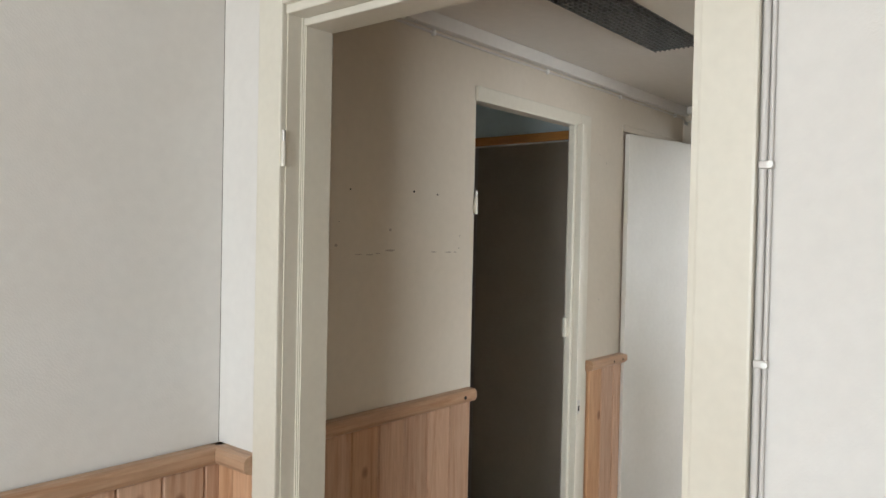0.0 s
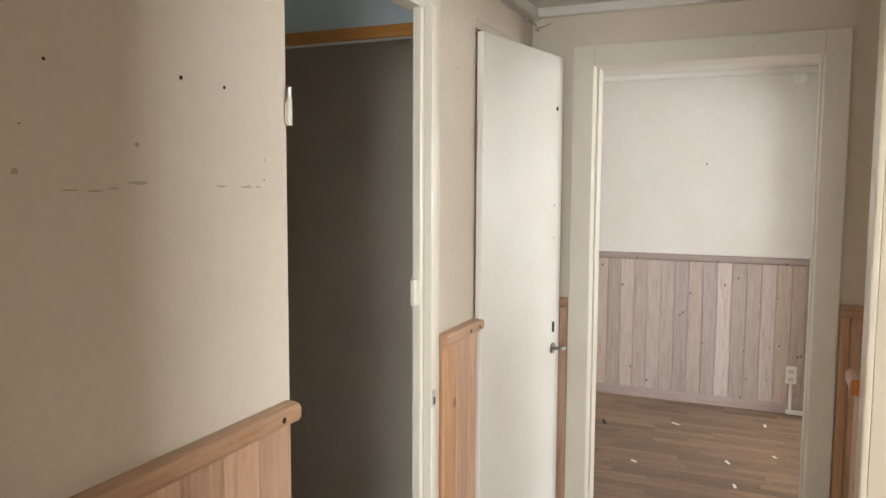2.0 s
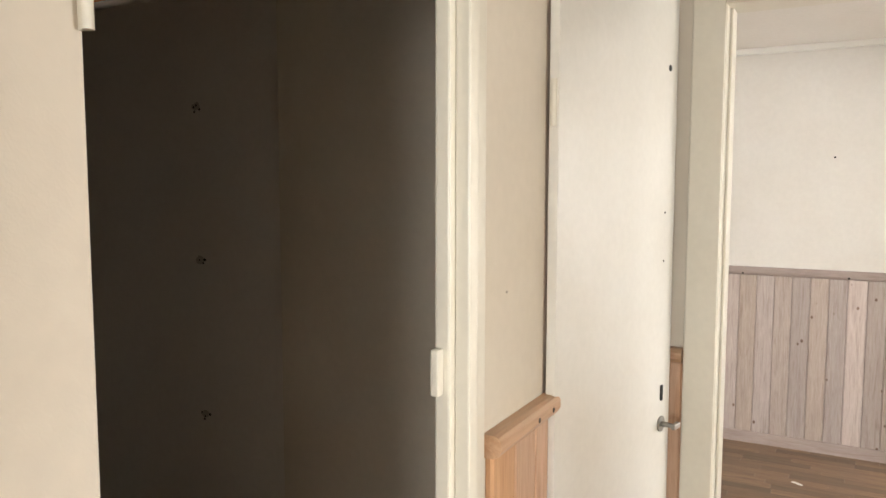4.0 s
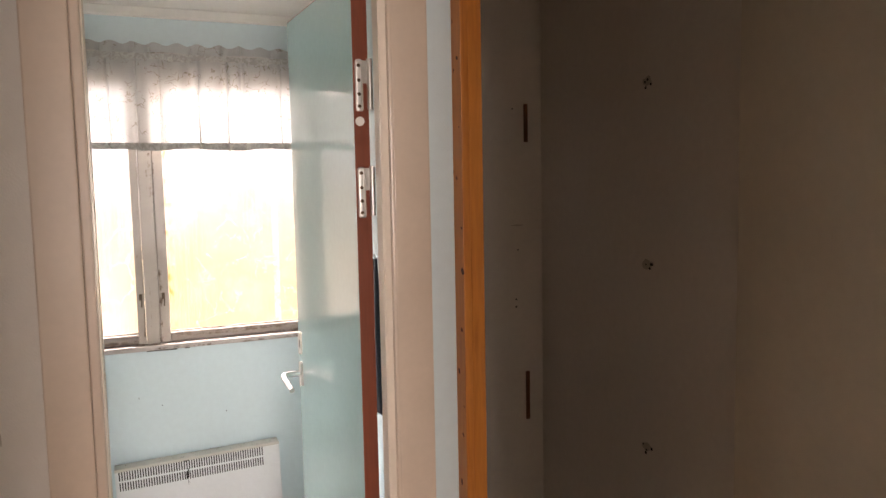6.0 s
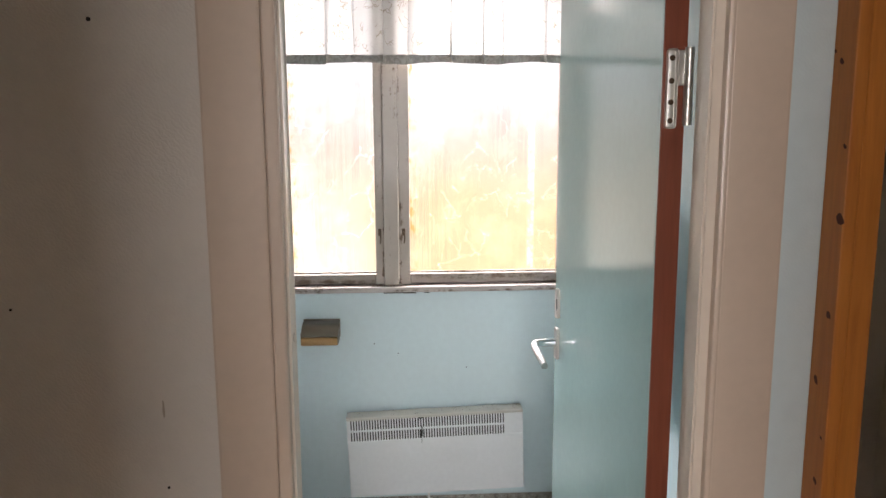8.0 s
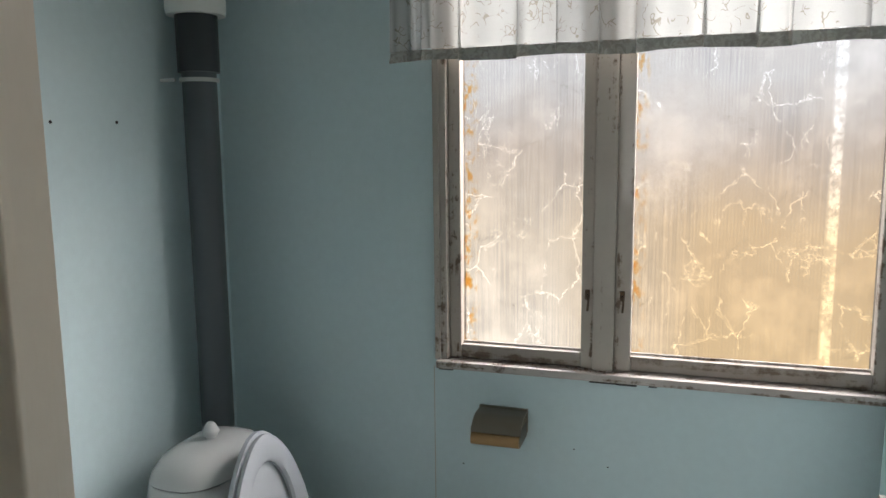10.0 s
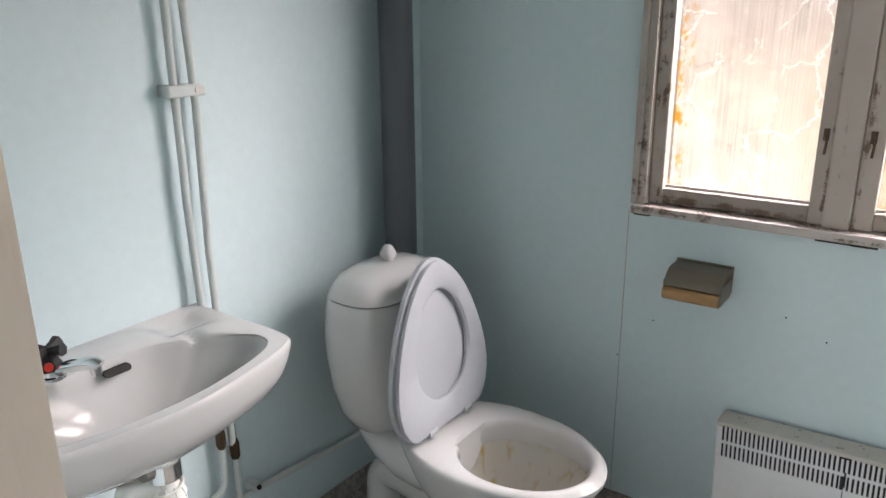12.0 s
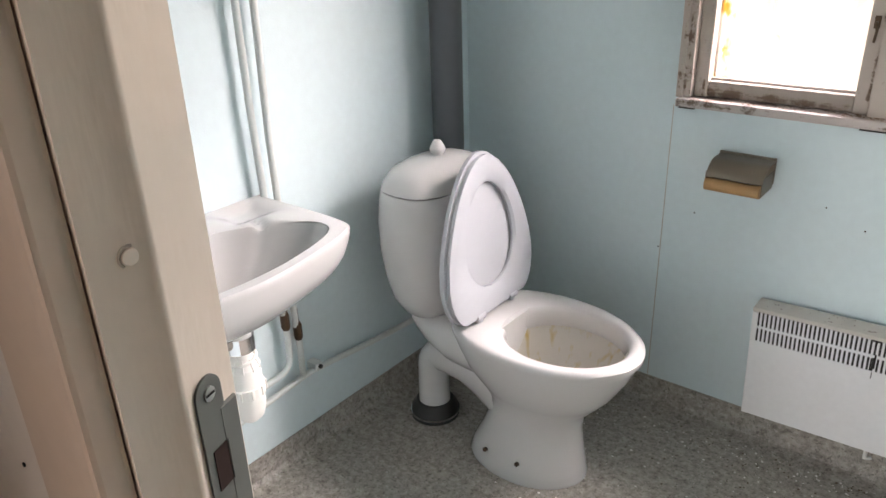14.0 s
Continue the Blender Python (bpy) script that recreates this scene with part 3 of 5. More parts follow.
tagged(mesh_ob("ceiling_1", bx(1.0, 3.46, -1.2, 0.05, HC, HC + 0.06), M_CEIL), "off-white hall ceiling", "ceiling", kind="structure")
tagged(mesh_ob("ceiling_2", bx(1.2, 3.5, 0.05, 1.35, BC, BC + 0.06), M_BLUE), "pale blue vestibule ceiling", "ceiling", kind="structure")
tagged(mesh_ob("ceiling_3", bx(0.83, 2.70, 1.35, 3.06, BC, BC + 0.06), M_CEIL), "off-white bathroom ceiling", "ceiling", kind="structure")
tagged(mesh_ob("ceiling_4", bx(2.70, 3.5, 1.35, 2.4, BC, BC + 0.06), M_GREY), "grey closet ceiling", "ceiling", kind="structure")
tagged(mesh_ob("ceiling_5", bx(-2.7, 1.0, -3.5, 0.1, 2.42, 2.48), M_CEIL), "white room ceiling", "ceiling", kind="structure")
tagged(mesh_ob("ceiling_6", bx(3.46, 6.4, -3.5, 1.2, 2.40, 2.46), M_CEIL), "white room ceiling", "ceiling", kind="structure")
tagged(mesh_ob("ceiling_7", bx(1.0, 3.46, -3.5, -1.2, 2.42, 2.48), M_CEIL), "white room ceiling", "ceiling", kind="structure")

# out of doors
slab("ground", -60, 60, 3.2, 80, -1.6, -1.4, mat("dry_grass_ground", (0.34, 0.27, 0.13), 0.95), "dry yellow grass outside", "ground")
bm = bmesh.new()
bm.faces.new([bm.verts.new(p) for p in ((-14, 9, -3), (18, 9, -3), (18, 9, 12), (-14, 9, 12))])
tagged(mesh_ob("backdrop", bm, M_BACK), "bright overcast sky over dry grass", "backdrop", kind="structure")

# ---- door frames, panelling, rails ----
# room A doorway
trim("trim_1", 0.934, 0.95, -0.187, -0.112, 0, 2.165, M_CREAM, "cream painted door casing")
trim("trim_2", 0.934, 0.95, -1.090, -1.018, 0, 2.165, M_CREAM, "cream painted door casing")
trim("trim_3", 0.934, 0.95, -1.018, -0.187, 2.085, 2.165, M_CREAM, "cream painted door casing")


def jamb_y(name, x0, x1, y_face, side, z1, step_x, step):
    """An upright door jamb with a rebate; side: +1 where the timber lies on the +y side."""
    prof = [(x0, y_face), (step_x, y_face), (step_x, y_face - side * step), (x1, y_face - side * step), (x1, y_face + side * 0.03), (x0, y_face + side * 0.03)]
    bm = bmesh.new()
    loft(bm, [[bm.verts.new((x, y, z)) for x, y in prof] for z in (0.0, z1)])
    bmesh.ops.bevel(bm, geom=[e for e in bm.edges if abs(e.verts[0].co.z - e.verts[1].co.z) > 0.5], offset=0.003, segments=2, affect="EDGES")
    return tagged(mesh_ob(name, bm, M_CREAM), "cream painted door jamb with a rebate", "door frame", kind="structure")


def jamb_x(name, y0, y1, x_face, side, z1, step_y, step, m=M_JAMB):
    prof = [(x_face, y0), (x_face, step_y), (x_face + side * step, step_y), (x_face + side * step, y1), (x_face + side * 0.03, y1), (x_face + side * 0.03, y0)]
    bm = bmesh.new()
    loft(bm, [[bm.verts.new((x, y, z)) for x, y in prof] for z in (0.0, z1)])
    bmesh.ops.bevel(bm, geom=[e for e in bm.edges if abs(e.verts[0].co.z - e.verts[1].co.z) > 0.5], offset=0.003, segments=2, affect="EDGES")
    return tagged(mesh_ob(name, bm, m), "cream painted door jamb with a rebate and chips", "door frame", kind="structure")


jamb_y("door_frame_1", 0.945, 1.06, -0.189, 1, 2.07, 0.985, 0.008)
jamb_y("door_frame_2", 0.945, 1.06, -1.006, -1, 2.07, 0.985, 0.008)
trim("door_frame_3", 0.945, 1.06, -1.016, -0.18, 2.068, 2.098, M_CREAM, "cream painted door head")
trim("door_frame_4", 0.985, 1.06, -1.006, -0.189, 2.052, 2.068, M_CREAM, "cream painted door stop")

# opening to the vestibule
trim("door_frame_5", 2.386, 2.44, -0.012, 0.014, 0, 2.05, M_CREAM, "cream painted door jamb")
jamb_x("door_frame_6", 0.001, 0.036, 1.813, -1, 2.05, 0.014, 0.003, M_CREAM)
trim("door_frame_7", 1.81, 2.44, -0.010, 0.036, 2.045, 2.062, M_CREAM, "cream painted door head")
trim("trim_4", 2.43, 2.505, -0.014, 0.0, 0, 2.092, M_CREAM, "cream painted door casing")
trim("trim_5", 2.400, 2.429, -0.038, -0.0125, 0, 2.05, M_CREAM, "cream bead")
trim("trim_6", 1.805, 2.43, -0.014, 0.0, 2.045, 2.092, M_CREAM, "cream painted door casing")

# doorway to room B
for i, (u0, u1) in enumerate(((-0.24, -0.161), (-1.078, -1.0))):
    trim("trim_%d" % (7 + i), 3.394, 3.41, u0, u1, 0, 2.108, M_CREAM, "cream painted door casing")
trim("trim_9", 3.394, 3.41, -1.0, -0.24, 2.03, 2.108, M_CREAM, "cream painted door casing")
for i, (y0, y1) in enumerate(((-0.242, -0.205), (-1.035, -0.998))):
    trim("door_frame_%d" % (8 + i), 3.402, 3.52, y0, y1, 0, 2.05, M_CREAM, "cream painted door jamb")
    s = 1 if i == 0 else -1
    trim("door_frame_%d" % (10 + i), 3.45, 3.52, y0 - 0.008, y0 if i == 0 else y1 + 0.008, 0, 2.035, M_CREAM, "cream painted door stop")
trim("door_frame_12", 3.402, 3.52, -1.035, -0.205, 2.03, 2.07, M_CREAM, "cream painted door head")

# bathroom doorway
bm = bmesh.new()
prof = [(1.885, 1.314), (1.885, 1.347), (1.8862, 1.349), (1.8868, 1.3515), (1.8858, 1.354), (1.8836, 1.356), (1.8705, 1.3955), (1.868, 1.398), (1.852, 1.398), (1.852, 1.314)]
loft(bm, [[bm.verts.new((x, y, z)) for x, y in prof] for z in (0.0, 2.05)])
tagged(mesh_ob("door_frame_13", bm, M_JAMB, True), "cream painted door jamb with a paint ridge and chips", "door frame", kind="structure")
jamb_x("door_frame_14", 1.306, 1.398, 2.475, 1, 2.05, 1.353, 0.016)
trim("door_frame_15", 1.855, 2.505, 1.306, 1.402, 2.05, 2.082, M_JAMB, "cream painted door head")
trim("trim_10", 1.778, 1.862, 1.297, 1.312, 0, 2.13, M_CASE, "pinkish-beige painted door casing")
trim("trim_11", 1.8625, 1.882, 1.292, 1.3135, 0, 2.06, M_CASE, "pinkish-beige casing bead")
trim("trim_12", 2.500, 2.588, 1.297, 1.312, 0, 2.13, M_CASE, "pinkish-beige painted door casing")
trim("trim_13", 2.492, 2.502, 1.292, 1.312, 0, 2.06, M_CASE, "pinkish-beige casing bead")
trim("trim_14", 1.862, 2.500, 1.297, 1.312, 2.06, 2.13, M_CASE, "pinkish-beige painted door casing")

# pine panelling and rails
panelling(wall_hall, "y", -0.001, -1, 1.05, 1.795, 0.06, CAPZ + 0.012, M_PINE, 0.098, 0.014, 0.06)
rail("trim_15", "y", 0.0, -1, 1.05, 1.80, CAPZ, M_PINEX, "pine cap rail with a screw hole")
panelling(wall_hall, "y", -0.001, -1, 2.535, 2.80, 0.06, CAPZ + 0.005, M_PINE, 0.098)
rail("trim_16", "y", 0.0, -1, 2.525, 2.815, CAPZ - 0.005, M_PINEX, "short pine cap rail")
panelling(wall_end, "x", 3.409, -1, -0.16, 0.0, 0.06, CAPZ, M_PINE, 0.08)
rail("trim_17", "x", 3.41, -1, -0.16, 0.0, CAPZ - 0.012, M_PINEY, "short pine cap rail")
panelling(wall_end, "x", 3.409, -1, -1.195, -1.080, 0.06, CAPZ + 0.03, M_PINE, 0.08)
rail("trim_18", "x", 3.41, -1, -1.195, -1.080, CAPZ + 0.025, M_PINEY, "short pine cap rail")
panelling(wall_a_left, "y", 0.024, -1, -1.4, 0.95, 0.06, CAPZ + 0.01, M_PINE, 0.096)
rail("trim_19", "y", 0.025, -1, -1.4, 0.95, CAPZ, M_PINEX, "pine cap rail")
panelling(wall_door_a, "x", 0.949, -1, -0.112, 0.01, 0.06, CAPZ + 0.01, M_PINE, 0.07)
rail("trim_20", "x", 0.95, -1, -0.112, 0.024, CAPZ, M_PINEY, "short pine cap rail")
panelling(wall_hall_r, "y", -1.054, 1, 2.441, 2.54, 0.06, CAPZ, M_PINE, 0.099)
rail_r = rail("trim_21", "y", -1.055, 1, 2.441, 2.545, CAPZ, M_PINEX, "pine cap rail with an orange sawn end")
part("sawn_end", bx(2.4395, 2.441, -1.0545, -1.0235, CAPZ + 0.003, CAPZ + 0.038, 0.0005), M_POST, rail_r, "orange sawn end")
part("filler", tube([(2.440, -1.046, CAPZ + 0.010), (2.437, -1.046, CAPZ + 0.011), (2.436, -1.046, CAPZ + 0.012)], [0.008, 0.006, 0.002], 10), M_PLASTIC, rail_r, "blob of white filler", True)
trim("trim_30", 2.36, 2.441, -1.055, -1.039, 0, 2.13, M_CREAM, "cream painted door casing")
trim("trim_31", 1.62, 1.70, -1.055, -1.039, 0, 2.13, M_CREAM, "cream painted door casing")
trim("trim_32", 1.70, 2.36, -1.055, -1.039, 2.05, 2.13, M_CREAM, "cream painted door casing")
panelling(wall_b_far, "x", 6.284, -1, -1.235, 1.1, 0.07, 1.046, M_WASH, 0.098)
rail("trim_22", "x", 6.285, -1, -1.235, 1.1, 1.045, M_WASHY, "whitewashed cap rail", 0.05, 0.03)
trim("baseboard_1", 6.262, 6.285, -1.235, 1.1, -0.012, 0.07, M_WASHY, "whitewashed baseboard")
trim("trim_23", 6.245, 6.285, -3.4, 1.1, 2.365, 2.40, M_PLASTIC, "white ceiling moulding")
trim("trim_24", 4.65, 6.285, -1.23, -1.20, 2.365, 2.40, M_PLASTIC, "white ceiling moulding")

# hall ceiling moulding
trim("trim_25", 1.05, 3.41, -0.028, 0.0, 2.215, HC, M_CEIL, "painted ceiling moulding")
trim("trim_26", 3.38, 3.41, -1.2, -0.028, 2.222, HC, M_CEIL, "painted ceiling moulding")
trim("trim_27", 0.88, 2.67, 2.965, 3.0, 2.262, BC, M_CEIL, "painted ceiling moulding")

trim("trim_29", 2.5885, 2.6692, 1.3088, 1.3119, 0, BC - 0.003, M_BLUE, "pale blue wallpaper strip beside the casing", 0.0005, 1)
# closet front: pine post and head board
post = thing("pine_post", (2.66, 1.25, 0), "orange knotty pine post at the closet opening", "post")
bm = bx(2.650, 2.6695, 1.256, 1.308, 0.0, 2.035, 0.002, 2)
part("board", bm, M_POST, post)
part("lining", bx(2.6696, 2.7026, 1.2562, 1.2602, 0.0, 2.034, 0.001), M_POST, post)
kr = random.Random(4)
for z, y, r in ((1.855, 1.236, 0.011), (1.83, 1.28, 0.006), (1.585, 1.262, 0.008), (1.60, 1.30, 0.005), (1.37, 1.205, 0.016), (1.232, 1.228, 0.010), (1.13, 1.27, 0.009), (0.98, 1.23, 0.008), (0.86, 1.26, 0.010), (1.70, 1.225, 0.004), (1.47, 1.21, 0.005), (1.05, 1.215, 0.004), (2.0, 1.25, 0.009), (1.94, 1.29, 0.005)):
    bm = bmesh.new()
    ring = []
    y = 1.259 + (y - 1.2) * 0.44
    kx, kz = kr.uniform(0.5, 0.9), kr.uniform(0.5, 0.9)
    for k in range(12):
        a = 2 * math.pi * k / 12
        rr = r * 0.9 * kr.uniform(0.8, 1.15)
        ring.append(bm.verts.new((2.6492, y + rr * math.cos(a) * kx, z + rr * math.sin(a) * kz + 0.35 * rr * math.cos(a) * kx)))
    bm.faces.new(ring)
    part("knot", bm, M_KNOT, post)
head = tagged(mesh_ob("pine_head_board", bx(2.650, 2.6695, 0.04, 1.308, 2.036, 2.072, 0.002), M_HEAD), "orange pine board over the closet opening", "board")

# ---- hall and vestibule details ----


def hinge_pin(name, x, y, z, axis_out):
    h = thing(name, (x, y, z), "painted lift-off hinge half with bare steel pin", "hinge")
    part("knuckle", tube([(x, y, z - 0.045), (x, y, z + 0.005)], 0.0050, 12), M_CREAM, h, smooth=True)
    part("pin", tube([(x, y, z + 0.005), (x, y, z + 0.026)], 0.0038, 12), M_STEEL, h, smooth=True)
    ox, oy = axis_out
    part("leaf", bx(x - 0.001 + min(0, ox), x + 0.001 + max(0, ox), y - 0.001 + min(0, oy), y + 0.001 + max(0, oy), z - 0.045, z - 0.002), M_CREAM, h)


hinge_pin("hinge", 0.940, -0.1915, 1.812, (0.018, 0.0))
hinge_pin("hinge", 1.808, -0.010, 1.748, (0.0, 0.018))


def mark(name, parent, x, y, z, normal, w, h, m, seed):
    """A ragged flat smudge or torn patch lying on a wall."""
    rnd = random.Random(seed)
    n = Vector(normal)
    s = n.cross((0, 0, 1)).normalized()
    bm = bmesh.new()
    ring = []
    for k in range(14):
        a = 2 * math.pi * k / 14
        q = rnd.uniform(0.7, 1.1)
        ring.append(bm.verts.new(Vector((x, y, z)) + n * 0.0012 + s * (w / 2 * q * math.cos(a)) + Vector((0, 0, h / 2 * q * math.sin(a)))))
    bm.faces.new(ring)
    return part(name, bm, m, parent)


def hole_on(parent, x, y, z, normal, r):
    part("screw_hole", disc((x, y, z), normal, r, 0.0012, 10), M_DARK, parent)


for x, z, r in ((1.299, 1.748, 0.005), (1.537, 1.756, 0.007), (1.637, 1.753, 0.006), (1.74, 1.60, 0.003), (1.262, 1.665, 0.002), (2.62, 1.40, 0.0025), (2.655, 1.93, 0.0025), (2.60, 1.96, 0.002)):
    hole_on(wall_hall, x, 0.0, z, (0, -1, 0), r * 0.48)
for k, (x, z, w, h) in enumerate(((1.446, 1.594, 0.040, 0.006), (1.624, 1.589, 0.028, 0.004), (1.690, 1.588, 0.032, 0.005), (1.722, 1.588, 0.02, 0.004), (1.368, 1.583, 0.03, 0.004), (1.40, 1.586, 0.02, 0.003), (1.445, 1.649, 0.010, 0.009), (1.253, 1.607, 0.012, 0.010), (1.33, 1.584, 0.03, 0.003), (1.742, 1.636, 0.004, 0.010))):
    mark("smudge", wall_hall, x, 0.0, z, (0, -1, 0), w, h, M_SMUDGE, k)
wall_back = bpy.data.objects["wall_10"]
for y, z, r in ((1.045, 1.884, 0.006), (0.927, 1.744, 0.004), (0.783, 1.747, 0.004), (0.69, 1.75, 0.0035), (1.20, 0.86, 0.004)):
    hole_on(wall_back, 3.48, y, z, (-1, 0, 0), r)
M_TORN = mat("torn_wallpaper", (0.5, 0.46, 0.4), 0.9)
for k, (y, z) in enumerate(((1.652, 1.871), (1.652, 1.287), (1.646, 0.68), (1.032, 2.20))):
    mark("torn_patch", wall_back, 3.48, y + 0.012, z + 0.012, (-1, 0, 0), 0.05, 0.035, M_TORN, 40 + k)
    rk = random.Random(k)
    for j in range(4):
        hole_on(wall_back, 3.4785, y + rk.uniform(-0.02, 0.03), z + rk.uniform(-0.02, 0.02), (-1, 0, 0), rk.uniform(0.003, 0.006))
M_SLOT = mat("bare_brown_wood", (0.16, 0.06, 0.025), 0.7)
wall_side = bpy.data.objects["wall_11"]
for z0, z1 in ((1.73, 1.88), (0.60, 0.80)):
    part("slot", bx(3.40, 3.416, 2.328, 2.3352, z0, z1, 0.001), M_SLOT, wall_side)
for x, z, r in ((3.36, 1.10, 0.004), (3.36, 1.07, 0.004), (3.37, 1.30, 0.003), (3.35, 1.86, 0.003)):
    hole_on(wall_side, x, 2.335, z, (0, -1, 0), r)
mark("tear", wall_side, 3.37, 2.335, 1.40, (0, -1, 0), 0.06, 0.004, M_SMUDGE, 77)
for x, z, r in ((1.636, 1.641, 0.003), (1.50, 1.25, 0.002), (1.70, 0.98, 0.002)):
    hole_on(wall_part, x, 1.312, z, (0, -1, 0), r)
mark("tear", wall_part, 1.70, 1.312, 1.10, (0, -1, 0), 0.004, 0.03, M_SMUDGE, 78)

# cream block on the vestibule jamb
blk = tagged(mesh_ob("latch_block", bx(2.368, 2.3855, -0.002, 0.012, 1.275, 1.345, 0.003, 2), M_CREAM), "cream plastic latch block on the jamb", "latch")
st = thing("strike_plate", (2.42, -0.016, 1.02), "small dark steel strike plate in the casing", "strike plate")
part("plate", bx(2.404, 2.420, -0.0405, -0.038, 0.995, 1.045, 0.0008), M_STEEL, st)
part("slot", bx(2.407, 2.416, -0.0415, -0.0402, 1.005, 1.025), M_DARK, st)

# closet cupboard door, ajar
cd = thing("cupboard_door", (2.802, -0.006, 0.0), "white flush cupboard door standing ajar", "door")
L, TH = 0.574, 0.022
part("leaf", bx(2.802, 2.802 + L, -0.006 - TH, -0.006, 0.03, 2.062, 0.003, 2), M_LEAFW, cd)
hnd = part("handle", disc((2.802 + L - 0.055, -0.006 - TH, 0.985), (0, -1, 0), 0.02, 0.004, 20), M_DULL, cd, "dull steel turn handle", True)
part("stem", tube([(2.802 + L - 0.055, -0.03, 0.985), (2.802 + L - 0.055, -0.062, 0.985)], [0.007, 0.006], 12), M_DULL, hnd, smooth=True)
part("grip", bx(2.802 + L - 0.066, 2.802 + L - 0.030, -0.072, -0.060, 0.978, 0.992, 0.003, 2), M_DULL, hnd)
part("key_hole", bx(2.802 + L - 0.061, 2.802 + L - 0.049, -0.0305, -0.028, 1.045, 1.085, 0.003), M_DARK, cd)
part("screw_hole", disc((2.802 + L - 0.05, -0.028, 1.872), (0, -1, 0), 0.008, 0.0012, 12), M_DARK, cd)
for z in (1.50, 1.62):
    part("screw_hole", disc((2.802 + L - 0.06, -0.028, z - 0.1), (0, -1, 0), 0.0025, 0.0012, 8), M_DARK, cd)
part("hinge", tube([(2.80, -0.018, 1.70), (2.80, -0.018, 1.79)], 0.0065, 10), M_CREAM, cd, smooth=True)
part("hinge", tube([(2.80, -0.018, 0.25), (2.80, -0.018, 0.34)], 0.0065, 10), M_CREAM, cd, smooth=True)
cd.rotation_euler = (0, 0, radians(-10.9))
trim("door_frame_16", 2.8005, 2.835, 0.001, 0.031, 0, 2.07, M_CASE, "beige cupboard door jamb")
trim("trim_28", 2.79, 3.40, -0.004, 0.0, 2.072, 2.10, M_HALL, "thin painted strip over the cupboard")

part("seam", bx(0.9488, 0.951, 0.0292, 0.031, CAPZ + 0.04, 2.42), mat("corner_crack", (0.20, 0.175, 0.15), 0.9), wall_a_left)
# surface cable beside the room doorway
cable = thing("surface_cable", (0.94, -1.104, 1.2), "pale twin surface cable held by plastic clips", "cable")
part("cable", tube([(0.945, -1.0960, 0.0), (0.945, -1.0960, 2.42)], 0.0045, 10), M_CABLE, cable, smooth=True)
part("cable", tube([(0.946, -1.1040, 0.0), (0.946, -1.1040, 2.42)], 0.0028, 10), M_CABLE, cable, smooth=True)
for z in (1.73, 1.492, 1.965, 1.2):
    cl = part("clip", bx(0.9385, 0.95, -1.108, -1.0915, z - 0.005, z + 0.005, 0.002, 2), M_CABLE, cable)
    part("nail", disc((0.9385, -1.1055, z), (-1, 0, 0), 0.004, 0.002, 10), M_STEEL, cl)

# thin cable below the hall moulding and the loop in the corner
hc = thing("hall_cable", (2.2, -0.006, 2.205), "thin painted cable clipped under the moulding", "cable")
part("cable", tube([(1.05, -0.006, 2.207), (1.9, -0.006, 2.203), (2.7, -0.006, 2.206), (3.37, -0.008, 2.204)], 0.0035, 8), M_CABLE, hc, smooth=True)
part("loop", tube([(3.36, -0.01, 2.206), (3.385, -0.02, 2.19), (3.40, -0.012, 2.178), (3.385, -0.03, 2.172), (3.37, -0.03, 2.18), (3.39, -0.045, 2.186), (3.402, -0.07, 2.20)], 0.003, 8), M_STEEL, hc, smooth=True)
for x in (1.6, 2.2, 2.75, 3.3):
    part("clip", bx(x - 0.006, x + 0.006, -0.012, 0.0, 2.197, 2.213, 0.002), M_PLASTIC, hc)

# louvre light on the hall ceiling
lum = thing("ceiling_light", (1.75, -0.55, HC), "white ceiling light with a dark egg-crate louvre, switched off", "ceiling light")
part("body", bx(1.15, 2.28, -0.74, -0.58, 2.20, HC, 0.006, 2), M_CREAM, lum)
part("backing", bx(1.15, 2.27, -0.58, -0.365, 2.249, HC - 0.001), mat("dull_reflector", (0.10, 0.10, 0.095), 0.5), lum)
M_LOUV = mat("dull_louvre", (0.20, 0.20, 0.19), 0.4, 0.4)
for k in range(15):
    part("slat", bx(1.15, 2.27, -0.3655 - 0.0152 * k - 0.002, -0.3655 - 0.0152 * k, 2.233, 2.249), M_LOUV, lum)
for k in range(46):
    x = 1.16 + k * 0.0243
    part("slat", bx(x, x + 0.002, -0.58, -0.365, 2.2335, 2.2485), M_LOUV, lum)

# ---- room B ----
sock = thing("wall_socket", (6.26, -1.05, 0.28), "white double wall socket with a conduit below", "socket")
part("plate", bx(6.235, 6.270, -1.09, -1.02, 0.22, 0.34, 0.006, 2), M_PLASTIC, sock)
for z in (0.253, 0.307):
    s2 = part("outlet", disc((6.235, -1.055, z), (-1, 0, 0), 0.02, 0.003, 18), M_CREAM, sock)
    for dy in (-0.008, 0.008):
        part("pin_hole", disc((6.2318, -1.055 + dy, z), (-1, 0, 0), 0.004, 0.001, 8), M_DARK, s2)
part("conduit", tube([(6.255, -1.055, 0.0), (6.255, -1.055, 0.22)], 0.011, 12), M_PLASTIC, sock, smooth=True)
part("conduit", bx(6.24, 6.262, -1.235, -1.03, 0.0, 0.03, 0.004), M_PLASTIC, sock)
al = thing("alarm_sounder", (6.27, -1.02, 2.33), "round white alarm dome on the wall", "alarm")
part("base", disc((6.285, -1.03, 2.335), (-1, 0, 0), 0.045, 0.02, 24), M_PLASTIC, al, smooth=False)
